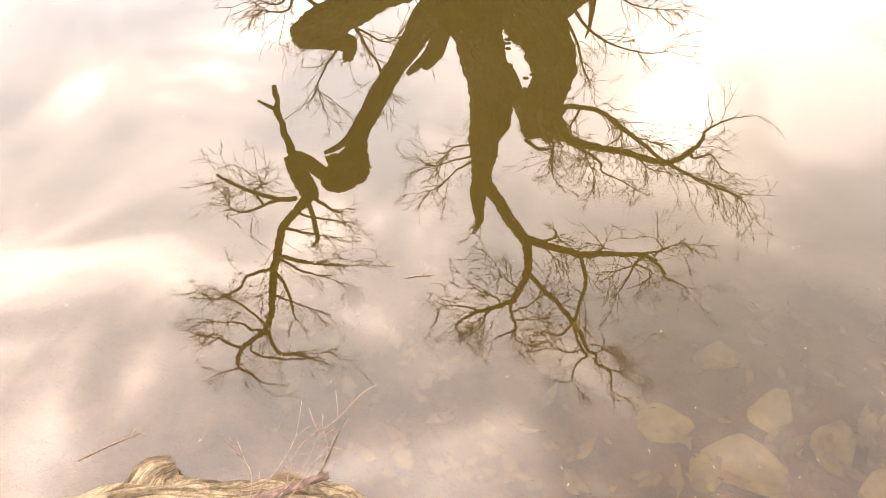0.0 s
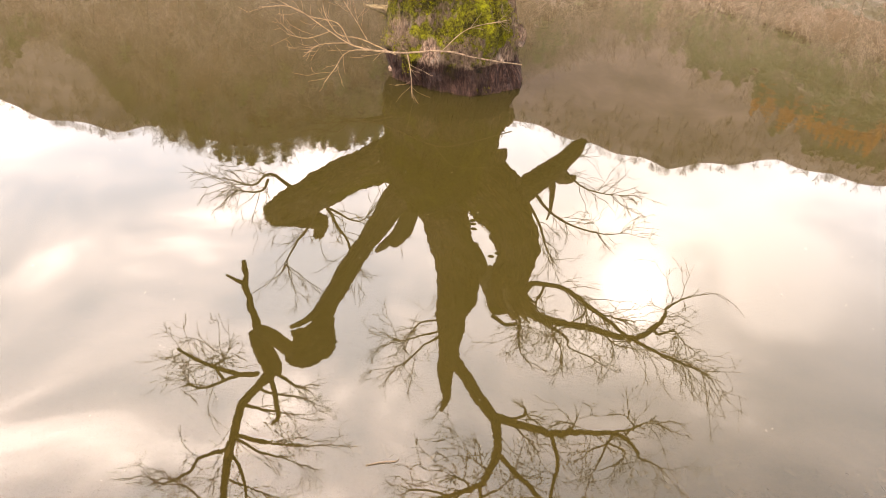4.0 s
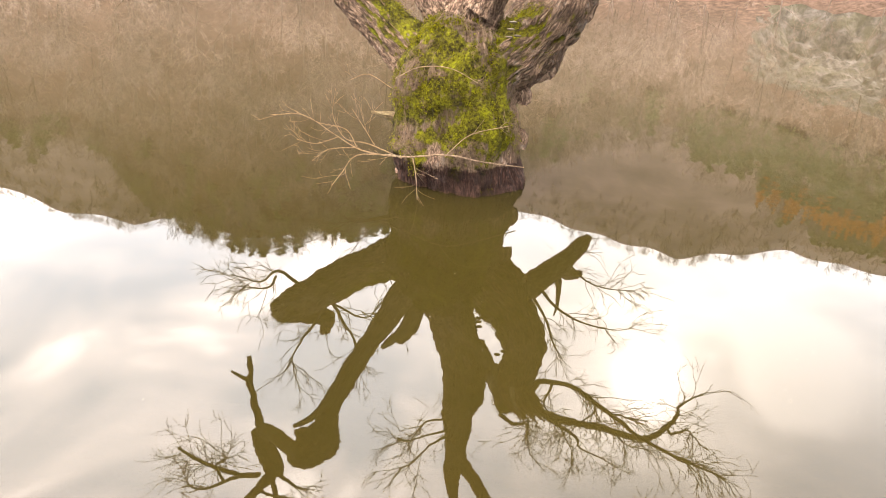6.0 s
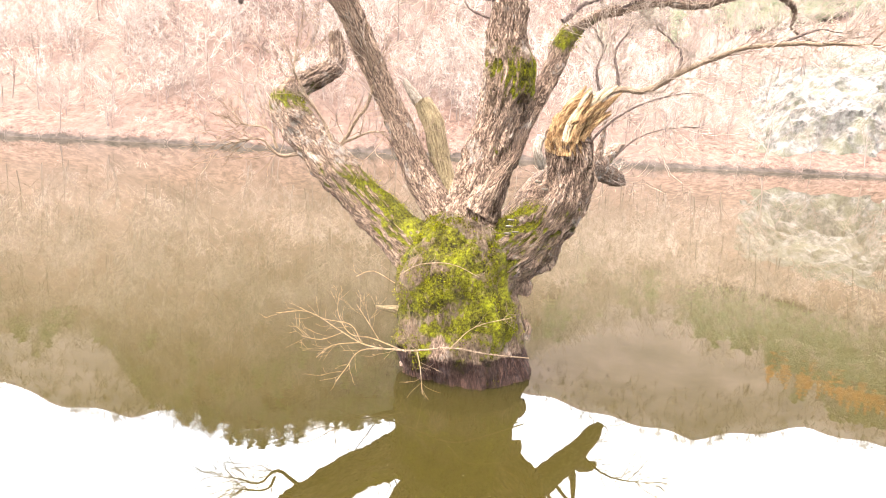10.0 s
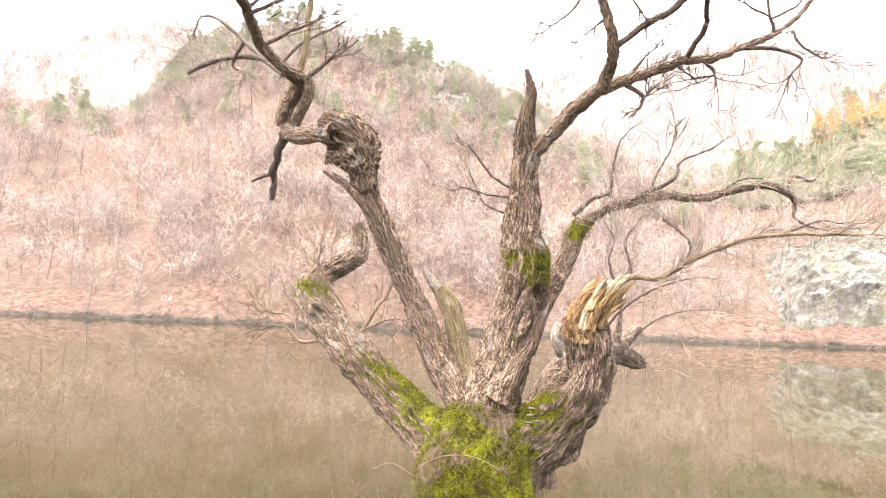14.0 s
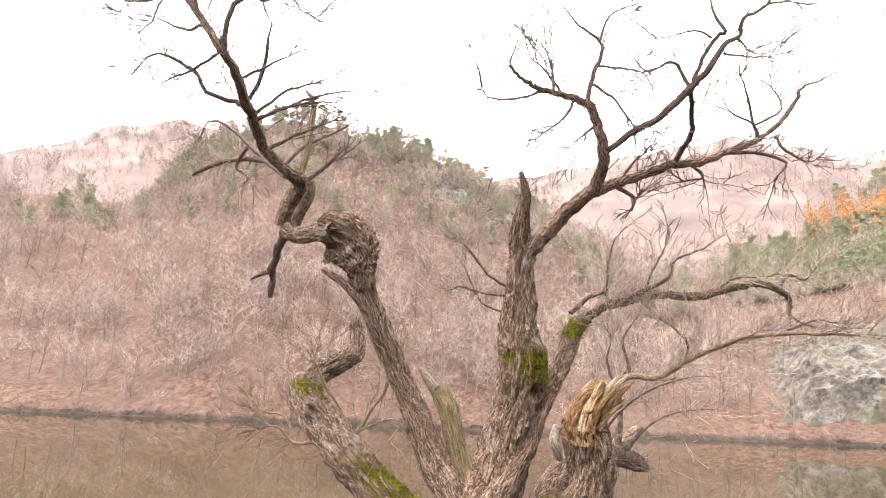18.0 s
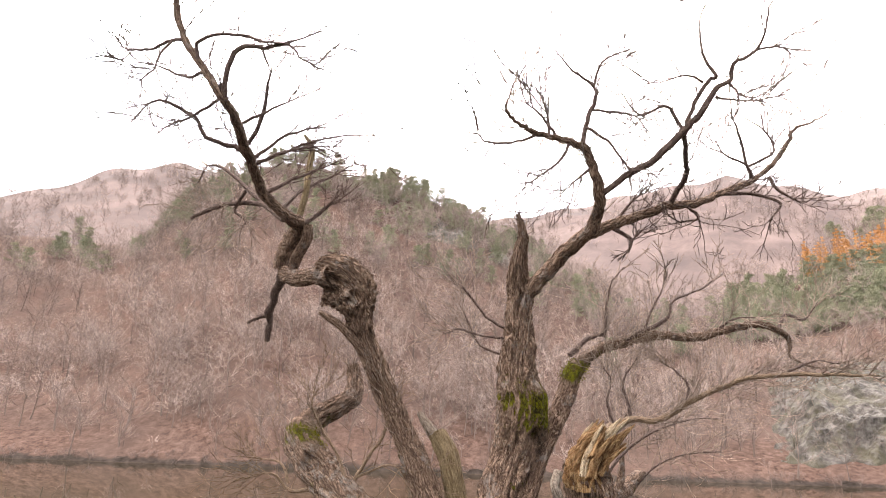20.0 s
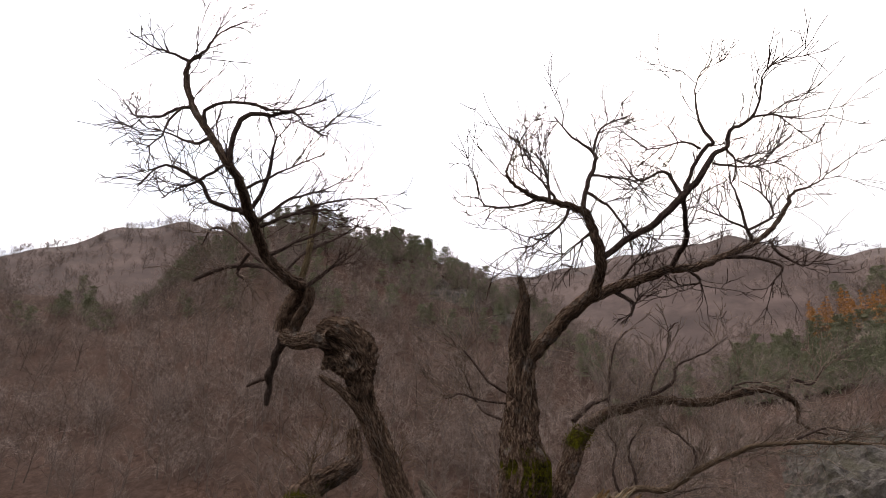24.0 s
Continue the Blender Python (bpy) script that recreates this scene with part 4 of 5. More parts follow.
    ("backbough", [(1.2, 6.4, 1.6, 0.02), (1.45, 6.5, 2.0, 0.014), (1.6, 6.55, 2.35, 0.01), (1.75, 6.6, 2.6, 0.004)]),
    ("backbough", [(1.75, 7.2, 1.6, 0.014), (2.05, 7.3, 1.9, 0.01), (2.4, 7.4, 2.05, 0.007), (2.85, 7.5, 2.1, 0.003)]),
    ("upper_lateral", [(0.62, 5.71, 1.89, 0.094), (0.78, 5.74, 2.18, 0.081), (0.91, 5.76, 2.45, 0.078), (0.99, 5.8, 2.68, 0.085), (1.12, 5.95, 2.82, 0.058), (1.34, 6.1, 2.96, 0.046), (1.81, 6.08, 3.09, 0.039), (2.16, 5.98, 3.07, 0.035), (2.64, 5.98, 3.2, 0.031), (2.95, 6.16, 3.19, 0.026), (3.15, 6.34, 3.13, 0.02), (3.14, 6.32, 2.97, 0.013), (3.43, 6.47, 2.89, 0.007), (3.75, 6.6, 2.92, 0.0035)]),
    ("bough", [(3.0, 6.2, 3.2, 0.018), (3.12, 6.3, 3.36, 0.0148), (3.32, 6.34, 3.33, 0.0103), (3.5, 6.4, 3.52, 0.0046)]),
    ("bough", [(1.45, 6.1, 3.0, 0.021), (1.88, 6.0, 3.22, 0.0177), (1.98, 6.02, 3.40, 0.0106), (2.24, 6.0, 3.53, 0.0086), (2.48, 6.05, 3.70, 0.0044)]),
    ("bough", [(1.34, 6.08, 3.06, 0.0153), (1.37, 6.08, 3.29, 0.0124), (1.42, 6.08, 3.56, 0.0083), (1.55, 6.08, 3.73, 0.0042)]),
    ("bough", [(0.98, 5.84, 2.85, 0.025), (1.16, 5.9, 3.01, 0.020), (1.32, 6.0, 3.09, 0.0152), (1.36, 6.06, 3.29, 0.0103)]),
    ("bough", [(1.7, 6.1, 3.08, 0.014), (1.78, 6.12, 3.3, 0.0118), (1.9, 6.14, 3.5, 0.008), (1.98, 6.16, 3.72, 0.0035)]),
    ("bough", [(2.3, 5.98, 3.1, 0.012), (2.46, 5.9, 3.22, 0.009), (2.7, 5.85, 3.24, 0.004)]),
    ("lower_lateral", [(1.14, 5.25, 2.18, 0.045), (1.25, 5.6, 2.24, 0.032), (1.5, 5.74, 2.32, 0.026), (1.68, 5.66, 2.31, 0.025), (1.89, 5.62, 2.44, 0.024), (2.2, 5.47, 2.6, 0.021), (2.45, 5.25, 2.66, 0.018), (2.78, 4.98, 2.64, 0.013), (3, 4.8, 2.62, 0.006)]),
    ("bough", [(1.89, 5.62, 2.44, 0.0128), (1.93, 5.65, 2.6, 0.0104), (1.8, 5.65, 2.74, 0.0061), (1.7, 5.65, 2.8, 0.0035)]),
    ("bough", [(1.47, 5.74, 2.31, 0.0148), (1.45, 5.76, 2.46, 0.0128), (1.43, 5.78, 2.64, 0.0103), (1.56, 5.8, 2.84, 0.0035)]),
    ("bough", [(1.3, 5.62, 2.25, 0.0128), (1.24, 5.6, 2.42, 0.01), (1.28, 5.6, 2.6, 0.006), (1.2, 5.58, 2.76, 0.0035)]),
    ("bough", [(2.05, 5.55, 2.52, 0.011), (2.25, 5.6, 2.6, 0.008), (2.5, 5.62, 2.66, 0.0035)]),
    ("bough", [(2.5, 5.22, 2.66, 0.011), (2.75, 5.15, 2.76, 0.008), (2.95, 5.1, 2.74, 0.0035)]),
    ("pale_stake", [(0.17, 5.71, 0.94, 0.13), (0.15, 5.81, 1.21, 0.09), (0.06, 5.97, 1.5, 0.084), (-0.01, 6.03, 1.76, 0.086), (-0.07, 6.1, 1.99, 0.088), (-0.16, 6.16, 2.16, 0.078)]),
    ("stake_tip", [(-0.19, 6.18, 2.15, 0.046), (-0.27, 6.20, 2.25, 0.042), (-0.34, 6.22, 2.34, 0.021)]),
    ("dead_stub", [(-0.18, 5.36, 0.44, 0.046), (-0.30, 5.36, 0.45, 0.032), (-0.46, 5.36, 0.47, 0.0092)]),
    ("arm_shoot", [(-0.88, 6.07, 1.58, 0.026), (-0.87, 6.12, 1.75, 0.020), (-0.75, 6.07, 1.95, 0.0151), (-0.62, 6.02, 2.16, 0.0101), (-0.58, 5.97, 2.40, 0.0050)]),
    ("bough", [(0.44, 5.65, 3.02, 0.0136), (0.24, 5.60, 3.12, 0.0097), (0.07, 5.55, 3.32, 0.0097), (-0.07, 5.55, 3.43, 0.0039)]),
    ("bough", [(0.43, 5.65, 2.94, 0.0121), (0.18, 5.55, 2.96, 0.0086), (0.01, 5.50, 2.99, 0.0085), (-0.12, 5.44, 2.94, 0.0037)]),
    ("bough", [(0.40, 5.65, 2.80, 0.0121), (0.19, 5.71, 2.90, 0.0088), (0.09, 5.76, 3.10, 0.0089), (0.01, 5.76, 3.25, 0.0040)]),
    ("bough", [(-1.86, 5.34, 4.42, 0.0177), (-1.57, 5.34, 4.67, 0.0133), (-1.27, 5.34, 4.77, 0.0082), (-1.09, 5.34, 4.89, 0.0041)]),
    ("bough", [(-1.83, 5.34, 4.38, 0.0176), (-1.46, 5.44, 4.62, 0.0124), (-1.10, 5.55, 4.78, 0.0080), (-0.79, 5.65, 4.84, 0.0043)]),
    ("bough", [(-1.84, 4.82, 4.49, 0.0140), (-1.61, 4.82, 4.62, 0.0103), (-1.39, 4.82, 4.74, 0.0066), (-1.18, 4.82, 4.84, 0.0038)]),
    ("bough", [(-1.71, 5.86, 4.13, 0.0188), (-1.55, 6.07, 4.45, 0.0146), (-1.29, 6.28, 4.70, 0.0105), (-1.09, 6.39, 4.91, 0.0048)]),
    ("bough", [(-1.54, 6.05, 4.05, 0.022), (-1.35, 6.07, 4.23, 0.0200), (-1.28, 6.07, 4.31, 0.0111)]),
    ("bough", [(0.96, 4.71, 4.48, 0.0135), (1.13, 4.71, 4.36, 0.0107), (1.25, 4.71, 4.19, 0.0070), (1.30, 4.71, 4.10, 0.0035)]),
    ("bough", [(0.84, 4.69, 4.34, 0.0133), (0.74, 4.66, 4.16, 0.0105), (0.58, 4.61, 4.01, 0.0068), (0.47, 4.61, 3.94, 0.0034)]),
    ("bough", [(1.03, 4.82, 4.19, 0.0134), (0.91, 4.82, 4.09, 0.0089), (0.78, 4.82, 3.96, 0.0035)]),
    ("bough", [(0.72, 4.66, 4.36, 0.0133), (0.61, 4.61, 4.52, 0.0098), (0.48, 4.61, 4.64, 0.0063), (0.41, 4.61, 4.93, 0.0032)]),
    ("bough", [(1.23, 5.23, 3.81, 0.0141), (1.43, 5.23, 4.07, 0.0095), (1.58, 5.23, 4.17, 0.0038)]),
    ("strip_limb", [(0.31, 5.34, 1.28, 0.129), (0.44, 5.36, 1.53, 0.096), (0.57, 5.44, 1.70, 0.067), (0.65, 5.55, 1.90, 0.064), (0.74, 5.71, 2.10, 0.066)]),
    ("base_shoot", [(-0.52, 4.92, 0.30, 0.0053), (-0.61, 4.97, 0.42, 0.0043), (-0.82, 5.03, 0.44, 0.0032), (-1.01, 5.03, 0.52, 0.0019)]),
    ("base_shoot", [(-0.39, 4.92, 0.33, 0.0048), (-0.46, 4.92, 0.44, 0.0037), (-0.56, 4.92, 0.59, 0.0018)]),
    ("base_shoot", [(-0.66, 4.97, 0.36, 0.0048), (-0.82, 4.92, 0.31, 0.0037), (-0.97, 4.92, 0.33, 0.0018)]),
    ("root_flare", [(0.56, 5.23, -0.04, 0.092), (0.50, 5.15, 0.13, 0.068), (0.48, 5.16, 0.22, 0.027)]),
    ("root_flare", [(0.68, 5.29, -0.06, 0.084), (0.64, 5.21, 0.11, 0.059), (0.62, 5.21, 0.19, 0.023)]),
    ("root_flare", [(0.39, 5.18, -0.03, 0.064), (0.37, 5.13, 0.09, 0.040), (0.36, 5.13, 0.16, 0.0179)]),
    ("root_flare", [(-0.18, 5.39, -0.13, 0.095), (-0.18, 5.32, 0.02, 0.061), (-0.17, 5.32, 0.14, 0.028)]),
    ("knot", [(0.73, 5.36, 0.65, 0.073), (0.74, 5.34, 0.71, 0.059), (0.72, 5.34, 0.77, 0.027)]),
    ("knot", [(0.74, 5.34, 0.28, 0.056), (0.77, 5.34, 0.35, 0.046), (0.76, 5.34, 0.42, 0.023)]),
    ("arm_shoot", [(-0.92, 6.05, 1.66, 0.020), (-1.00, 6.07, 1.89, 0.0151), (-1.16, 6.02, 2.13, 0.0121), (-1.27, 5.97, 2.35, 0.0081), (-1.26, 5.97, 2.50, 0.0041)]),
    ("arm_shoot", [(-0.86, 6.12, 1.77, 0.0122), (-0.57, 6.07, 1.88, 0.0081), (-0.41, 6.02, 1.78, 0.0040)]),
    ("arm_shoot", [(-1.2, 6.25, 1.66, 0.021), (-1.51, 6.49, 1.62, 0.0161), (-1.71, 6.49, 1.76, 0.0108), (-2.03, 6.49, 1.69, 0.0048)]),
    ("arm_shoot", [(-1.54, 6.49, 1.68, 0.0161), (-1.65, 6.54, 1.86, 0.0109), (-2.00, 6.60, 1.90, 0.0055)]),
    ("base_shoot", [(0.74, 4.84, 0.26, 0.0063), (0.41, 4.71, 0.32, 0.0070), (0.16, 4.69, 0.36, 0.0082), (-0.17, 4.80, 0.29, 0.0088), (-0.48, 4.92, 0.28, 0.0077), (-0.69, 4.92, 0.39, 0.0060), (-0.92, 4.92, 0.52, 0.0042), (-1.16, 4.92, 0.50, 0.0021)]),
    ("base_shoot", [(-0.18, 4.92, 0.24, 0.0080), (-0.44, 4.97, 0.32, 0.0067), (-0.62, 5.03, 0.33, 0.0054), (-0.72, 5.08, 0.47, 0.0041), (-0.72, 5.08, 0.60, 0.0019)]),
    ("base_shoot", [(-0.26, 4.92, 0.26, 0.0064), (-0.51, 4.82, 0.27, 0.0057), (-0.60, 4.71, 0.17, 0.0041), (-0.66, 4.61, 0.10, 0.0020)]),
    ("base_shoot", [(-0.52, 4.92, 0.30, 0.0053), (-0.72, 4.82, 0.30, 0.0041), (-0.82, 4.71, 0.24, 0.0021)]),
    ("base_shoot", [(-0.09, 4.71, 0.31, 0.0053), (-0.06, 4.66, 0.19, 0.0045), (-0.04, 4.61, 0.03, 0.0020)]),
    ("base_shoot", [(0.14, 4.69, 0.35, 0.0057), (0.31, 4.69, 0.52, 0.0045), (0.59, 4.82, 0.57, 0.0021)]),
    ("trunk_shoot", [(-0.26, 5.03, 0.81, 0.0055), (-0.09, 4.76, 0.95, 0.0056), (0.13, 4.71, 0.97, 0.0044), (0.33, 4.73, 0.88, 0.0020)]),
    ("trunk_shoot", [(-0.30, 5.23, 0.70, 0.0050), (-0.47, 5.18, 0.80, 0.0041), (-0.60, 5.13, 0.76, 0.0019)]),
]
# splinters of the torn stub: a ragged crown that leans the way the limb broke
srng = random.Random(5)
for k in range(15):
    a = k * 2.4
    ring = 0.1 if k < 9 else 0.05
    x, y = 0.965 + ring * math.cos(a), 5.11 + ring * math.sin(a)
    z, ln = 1.86 + 0.03 * srng.random(), srng.uniform(0.2, 0.42)
    lx, wide = 0.12 + 0.38 * ln * (0.5 + 0.5 * math.cos(a)), srng.uniform(0.02, 0.036)
    BOLES.append(("splinter", [(x, y, z, wide), (x + 0.2 * lx, y - 0.01, z + 0.4 * ln, wide * 1.05), (x + 0.6 * lx, y - 0.03, z + 0.75 * ln, wide * 0.7), (x + lx, y - 0.04, z + ln, 0.006)]))
willow = new("old_willow")
willow.location = (0.27, 5.36, 0.0)
tagged(willow, "gnarled mossy old willow with broken limbs, standing in the water", "tree")
HERE = np.array([0.27, 5.36, 0.0])
# sides round, steps a span, lumps and bark furrows
STOUT = {"trunk": (150, 14, 0.12, 0.02), "left_arm": (90, 11, 0.16, 0.030), "tall_limb": (64, 11, 0.1, 0.021), "burl": (120, 22, 0.34, 0.055), "burl_bridge": (40, 9, 0.2, 0.012),
         "central_limb": (90, 11, 0.1, 0.033), "right_arm": (96, 14, 0.22, 0.039), "broken_stub": (96, 16, 0.5, 0.04), "back_limb": (48, 9, 0.18, 0.015), "back_stub": (24, 7, 0.25, 0.01),
         "pale_stake": (44, 10, 0.14, 0.014), "stake_tip": (20, 6, 0.2, 0.006), "dead_stub": (20, 6, 0.25, 0.006), "upper_lateral": (28, 7, 0.18, 0.008), "upper_left": (24, 7, 0.16, 0.006),
         "upper_right": (24, 7, 0.16, 0.006), "lateral_limb": (18, 6, 0.15, 0.004), "strip_limb": (40, 9, 0.16, 0.016), "strand": (24, 8, 0.2, 0.008), "root_flare": (28, 8, 0.25, 0.012), "knot": (28, 8, 0.3, 0.01), "splinter": (18, 10, 0.5, 0.018), "bark_flap": (20, 7, 0.25, 0.006), "lip": (24, 7, 0.25, 0.006)}
MATS = {"lower_lateral": SHOOT, "broken_stub": SPLIT_WOOD, "pale_stake": DEAD_WOOD, "dead_stub": DEAD_WOOD, "dead_stick": DEAD_WOOD, "arm_shoot": SHOOT, "base_shoot": SHOOT, "trunk_shoot": SHOOT, "root_flare": ROOT, "splinter": SPLIT_WOOD, "bark_flap": PALE_WOOD, "stake_tip": PALE_WOOD}
PART_NAMES = {"left_arm": "limb", "tall_limb": "limb", "central_limb": "limb", "right_arm": "limb", "back_limb": "limb", "upper_left": "limb", "upper_right": "limb", "lateral_limb": "limb",
              "upper_lateral": "limb", "lower_lateral": "limb", "burl_bridge": "limb", "hanging_branch": "branch", "hanging_fork": "branch", "clump_branch": "branch", "bough": "branch", "hook": "branch",
              "back_stub": "stub", "dead_stub": "stub", "broken_stub": "stub", "stake_tip": "stub", "pale_stake": "stub", "dead_stick": "stub", "arm_shoot": "shoot", "base_shoot": "shoot",
              "trunk_shoot": "shoot", "strip_limb": "limb", "strand": "limb", "root_flare": "root", "backbough": "branch", "lip": "bark_flap"}
LABELS = {"broken_stub": "torn stub of orange split wood", "pale_stake": "barkless pale dead stub", "burl": "dark lumpy burl with a hollow", "dead_stub": "small broken reddish stub",
          "base_shoot": "pale bare shoot above the water"}


def moss_of(name, v, nrm):
    """How mossy the bark is at each point."""
    x, y, z = v[:, 0] + HERE[0], v[:, 1] + HERE[1], v[:, 2]
    front, top = -nrm[:, 1], nrm[:, 2]
    if name == "trunk":
        edge = 0.1 + 0.1 * np.sin(x * 9 + 1) + 0.1 * np.sin(x * 23)
        return np.clip((z - edge) / 0.15, 0, 1) * np.clip(0.52 + 0.16 * front - 0.25 * np.clip(x - 0.15, 0, 0.4), 0, 0.68) * np.clip((0.76 - x + 0.35 * np.clip(0.62 - z, 0, 0.4)) / 0.15, 0, 1)
    if name == "left_arm":
        return np.clip(0.14 + 0.8 * top + 0.3 * nrm[:, 0], 0, 0.85) * np.where(z > 1.8, 1.1 * np.exp(-((z - 2.12) / 0.1) ** 2), np.clip((1.72 - z) / 0.25, 0.0, 1))
    if name == "central_limb":
        return np.clip(0.2 + 0.7 * front, 0, 1) * np.maximum(np.exp(-((z - 2.35) / 0.26) ** 2), np.clip((1.25 - z) / 0.2, 0, 1)) * np.clip(0.6 + nrm[:, 0], 0.2, 1)
    if name == "right_arm":
        return np.clip(0.32 + 0.8 * top - 0.6 * nrm[:, 0], 0, 0.9) * np.clip((1.45 - z) / 0.15, 0, 1)
    if name == "upper_lateral":
        return np.exp(-((z - 2.72) / 0.12) ** 2) * 0.8
    return np.zeros(len(v))


def pale_of(name, v):
    """How far the bark has peeled to pale wood and lichen."""
    z = v[:, 2]
    if name == "left_arm":
        return np.clip((z - 1.45) / 0.3, 0, 0.46) * np.clip((2.3 - z) / 0.25, 0.15, 1)
    if name in ("back_limb", "back_stub"):
        return np.full(len(v), 0.45) * (v[:, 0] + HERE[0] > 1.3)
    if name in ("right_arm", "trunk"):
        return 0.34 * np.clip((v[:, 0] + HERE[0] - 0.45) / 0.2, 0, 1)
    return np.zeros(len(v))


def normals_of(v, f):
    n = np.zeros_like(v)
    c = np.cross(v[f[:, 1]] - v[f[:, 0]], v[f[:, 2]] - v[f[:, 0]])
    for k in range(4):
        np.add.at(n, f[:, k], c)
    return n / (np.linalg.norm(n, axis=1)[:, None] + 1e-12)


trng = np.random.default_rng(11)


def twig_pieces(path, count, length, depth=2, back=False, fat=1.0):
    """Crooked, forking twigs along the outer part of a branch."""
    out = []
    n = len(path)
    for _ in range(count):
        i = int(n * trng.uniform(0.12 if back else 0.2, 1.0) ** 0.8)
        i = min(max(i, 1), n - 2)
        p0 = path[i, :3]
        d = path[i + 1, :3] - path[i - 1, :3]
        d /= np.linalg.norm(d) + 1e-9
        off = np.cross(d, trng.normal(0, 1, 3))
        off /= np.linalg.norm(off) + 1e-9
        d = d + off * trng.uniform(0.5, 1.05) + np.array([0, 0, 0.12])
        d /= np.linalg.norm(d)
        ln = length * trng.uniform(0.5, 1.4)
        segs = 5 if depth > 1 else 4 if depth else 3
        pts = [p0]
        for q in range(segs):
            d = d + trng.normal(0, 0.19, 3) + np.array([0, 0, 0.05])
            d /= np.linalg.norm(d)
            pts.append(pts[-1] + d * ln / segs)
        thick = (0.0026, 0.0033, 0.0048)[depth]
        tw = np.hstack([np.array(pts), fat * np.linspace(min(thick, max(path[i, 3] * 0.85, 0.0026)), 0.0022, segs + 1)[:, None]])
        v, f, uv = tube(tw, 3, closed=False)
        out.append((v - HERE, f, uv))
        if depth:
            out += twig_pieces(tw, trng.integers(2, 5) if depth > 1 else trng.integers(0, 3), ln * 0.58, depth - 1, True, fat)
    return out


TWIGGY = {"bough": (13, 0.3), "upper_left": (40, 0.4), "upper_right": (40, 0.4), "lateral_limb": (28, 0.34), "upper_lateral": (26, 0.38), "lower_lateral": (44, 0.42), "clump_branch": (26, 0.38),
          "back_limb": (12, 0.4), "backbough": (18, 0.4), "arm_shoot": (15, 0.36), "base_shoot": (8, 0.16), "trunk_shoot": (3, 0.1), "dead_stick": (12, 0.34), "tall_limb": (12, 0.4),
          "left_arm": (16, 0.42), "central_limb": (16, 0.42), "hook": (3, 0.1)}
# hollows: x, y limit, z, radius, depth
HOLLOWS = {"burl": [(-1.15, 5.9, 3.36, 0.13, 0.17), (-0.93, 5.9, 3.3, 0.065, 0.11)], "central_limb": [(0.63, 5.57, 2.14, 0.062, 0.10)], "trunk": [(-0.22, 5.46, 0.18, 0.042, 0.08)], "left_arm": [(-1.28, 6.3, 1.87, 0.087, 0.08)]}
moss_spots = []
for k, (name, pts) in enumerate(BOLES):
    sides, per, lump, furrow = STOUT.get(name, (8, 4, 0.12, 0.0))
    path = smooth_path(pts, per)
    if name in ("bough", "clump_branch", "lateral_limb", "upper_left", "upper_right", "lower_lateral", "upper_lateral", "arm_shoot", "hanging_branch"):
        # crooked growth
        jit = np.array([noise.noise_vector((q * 0.9, k * 3.7, 0.5)) for q in range(len(path))])
        path[1:-1, :3] += jit[1:-1] * np.minimum(0.012 + path[1:-1, 3:4] * 0.15, 0.016)
        path[:, 3] = np.maximum(path[:, 3], 0.0058 if pts[0][2] > 3.0 else 0.0045)
    if name in ("base_shoot", "trunk_shoot"):
        path[:, 3] *= 0.72
    v, f, uv = tube(path, sides, lump, furrow, k * 1.7)
    for hx, hy, hz, hr, hd in HOLLOWS.get(name, ()):
        dist = np.sqrt((v[:, 0] - hx) ** 2 + ((v[:, 2] - hz) * 0.8) ** 2)
        v[:, 1] += np.where(v[:, 1] < hy, hd * np.clip(1.25 * (1 - (dist / hr) ** 2), 0, 1), 0)
    if name == "burl":
        v[:, 1] = 5.86 + (v[:, 1] - 5.86) * 0.48
    v = v - HERE
    nrm = normals_of(v, f)
    moss = moss_of(name, v, nrm)
    mat = MATS.get(name, BARK if name in STOUT else BARK_THIN)
    if name == "splinter" and k % 3 == 0:
        mat = CREAM_WOOD
    limb = child(PART_NAMES.get(name, name), mesh_from(name, v, f, mat, uv, {"moss": moss, "pale": pale_of(name, v), "wet": np.clip((0.28 - v[:, 2]) / 0.14, 0, 1)}), stub if name == "splinter" else willow, LABELS.get(name, ""))
    if name == "broken_stub":
        stub = limb
    if moss.max() > 0.3:
        moss_spots.append((v, nrm, moss))
    if name in TWIGGY:
        n, ln = TWIGGY[name]
        if pts[0][2] > 3.0:
            n, ln = max(int(n * 0.62), 4), ln * 1.1
        pcs = twig_pieces(path, n, ln, 1 if name in ("base_shoot", "trunk_shoot") else 2, False, 0.55 if name in ("base_shoot", "trunk_shoot") else 1.25 if pts[0][2] > 3.0 else 1.0)
        v, f, uv = joined(pcs)
        # low twigs and the clump take the paler lit copy, high ones stay dark
        tagged(child("twig_spray", mesh_from("twig_spray", v, f, SHOOT if "shoot" in name else TWIG_LIT if pts[0][2] < 3.6 or name == "clump_branch" else BARK_THIN, uv), limb), kind="stuff")

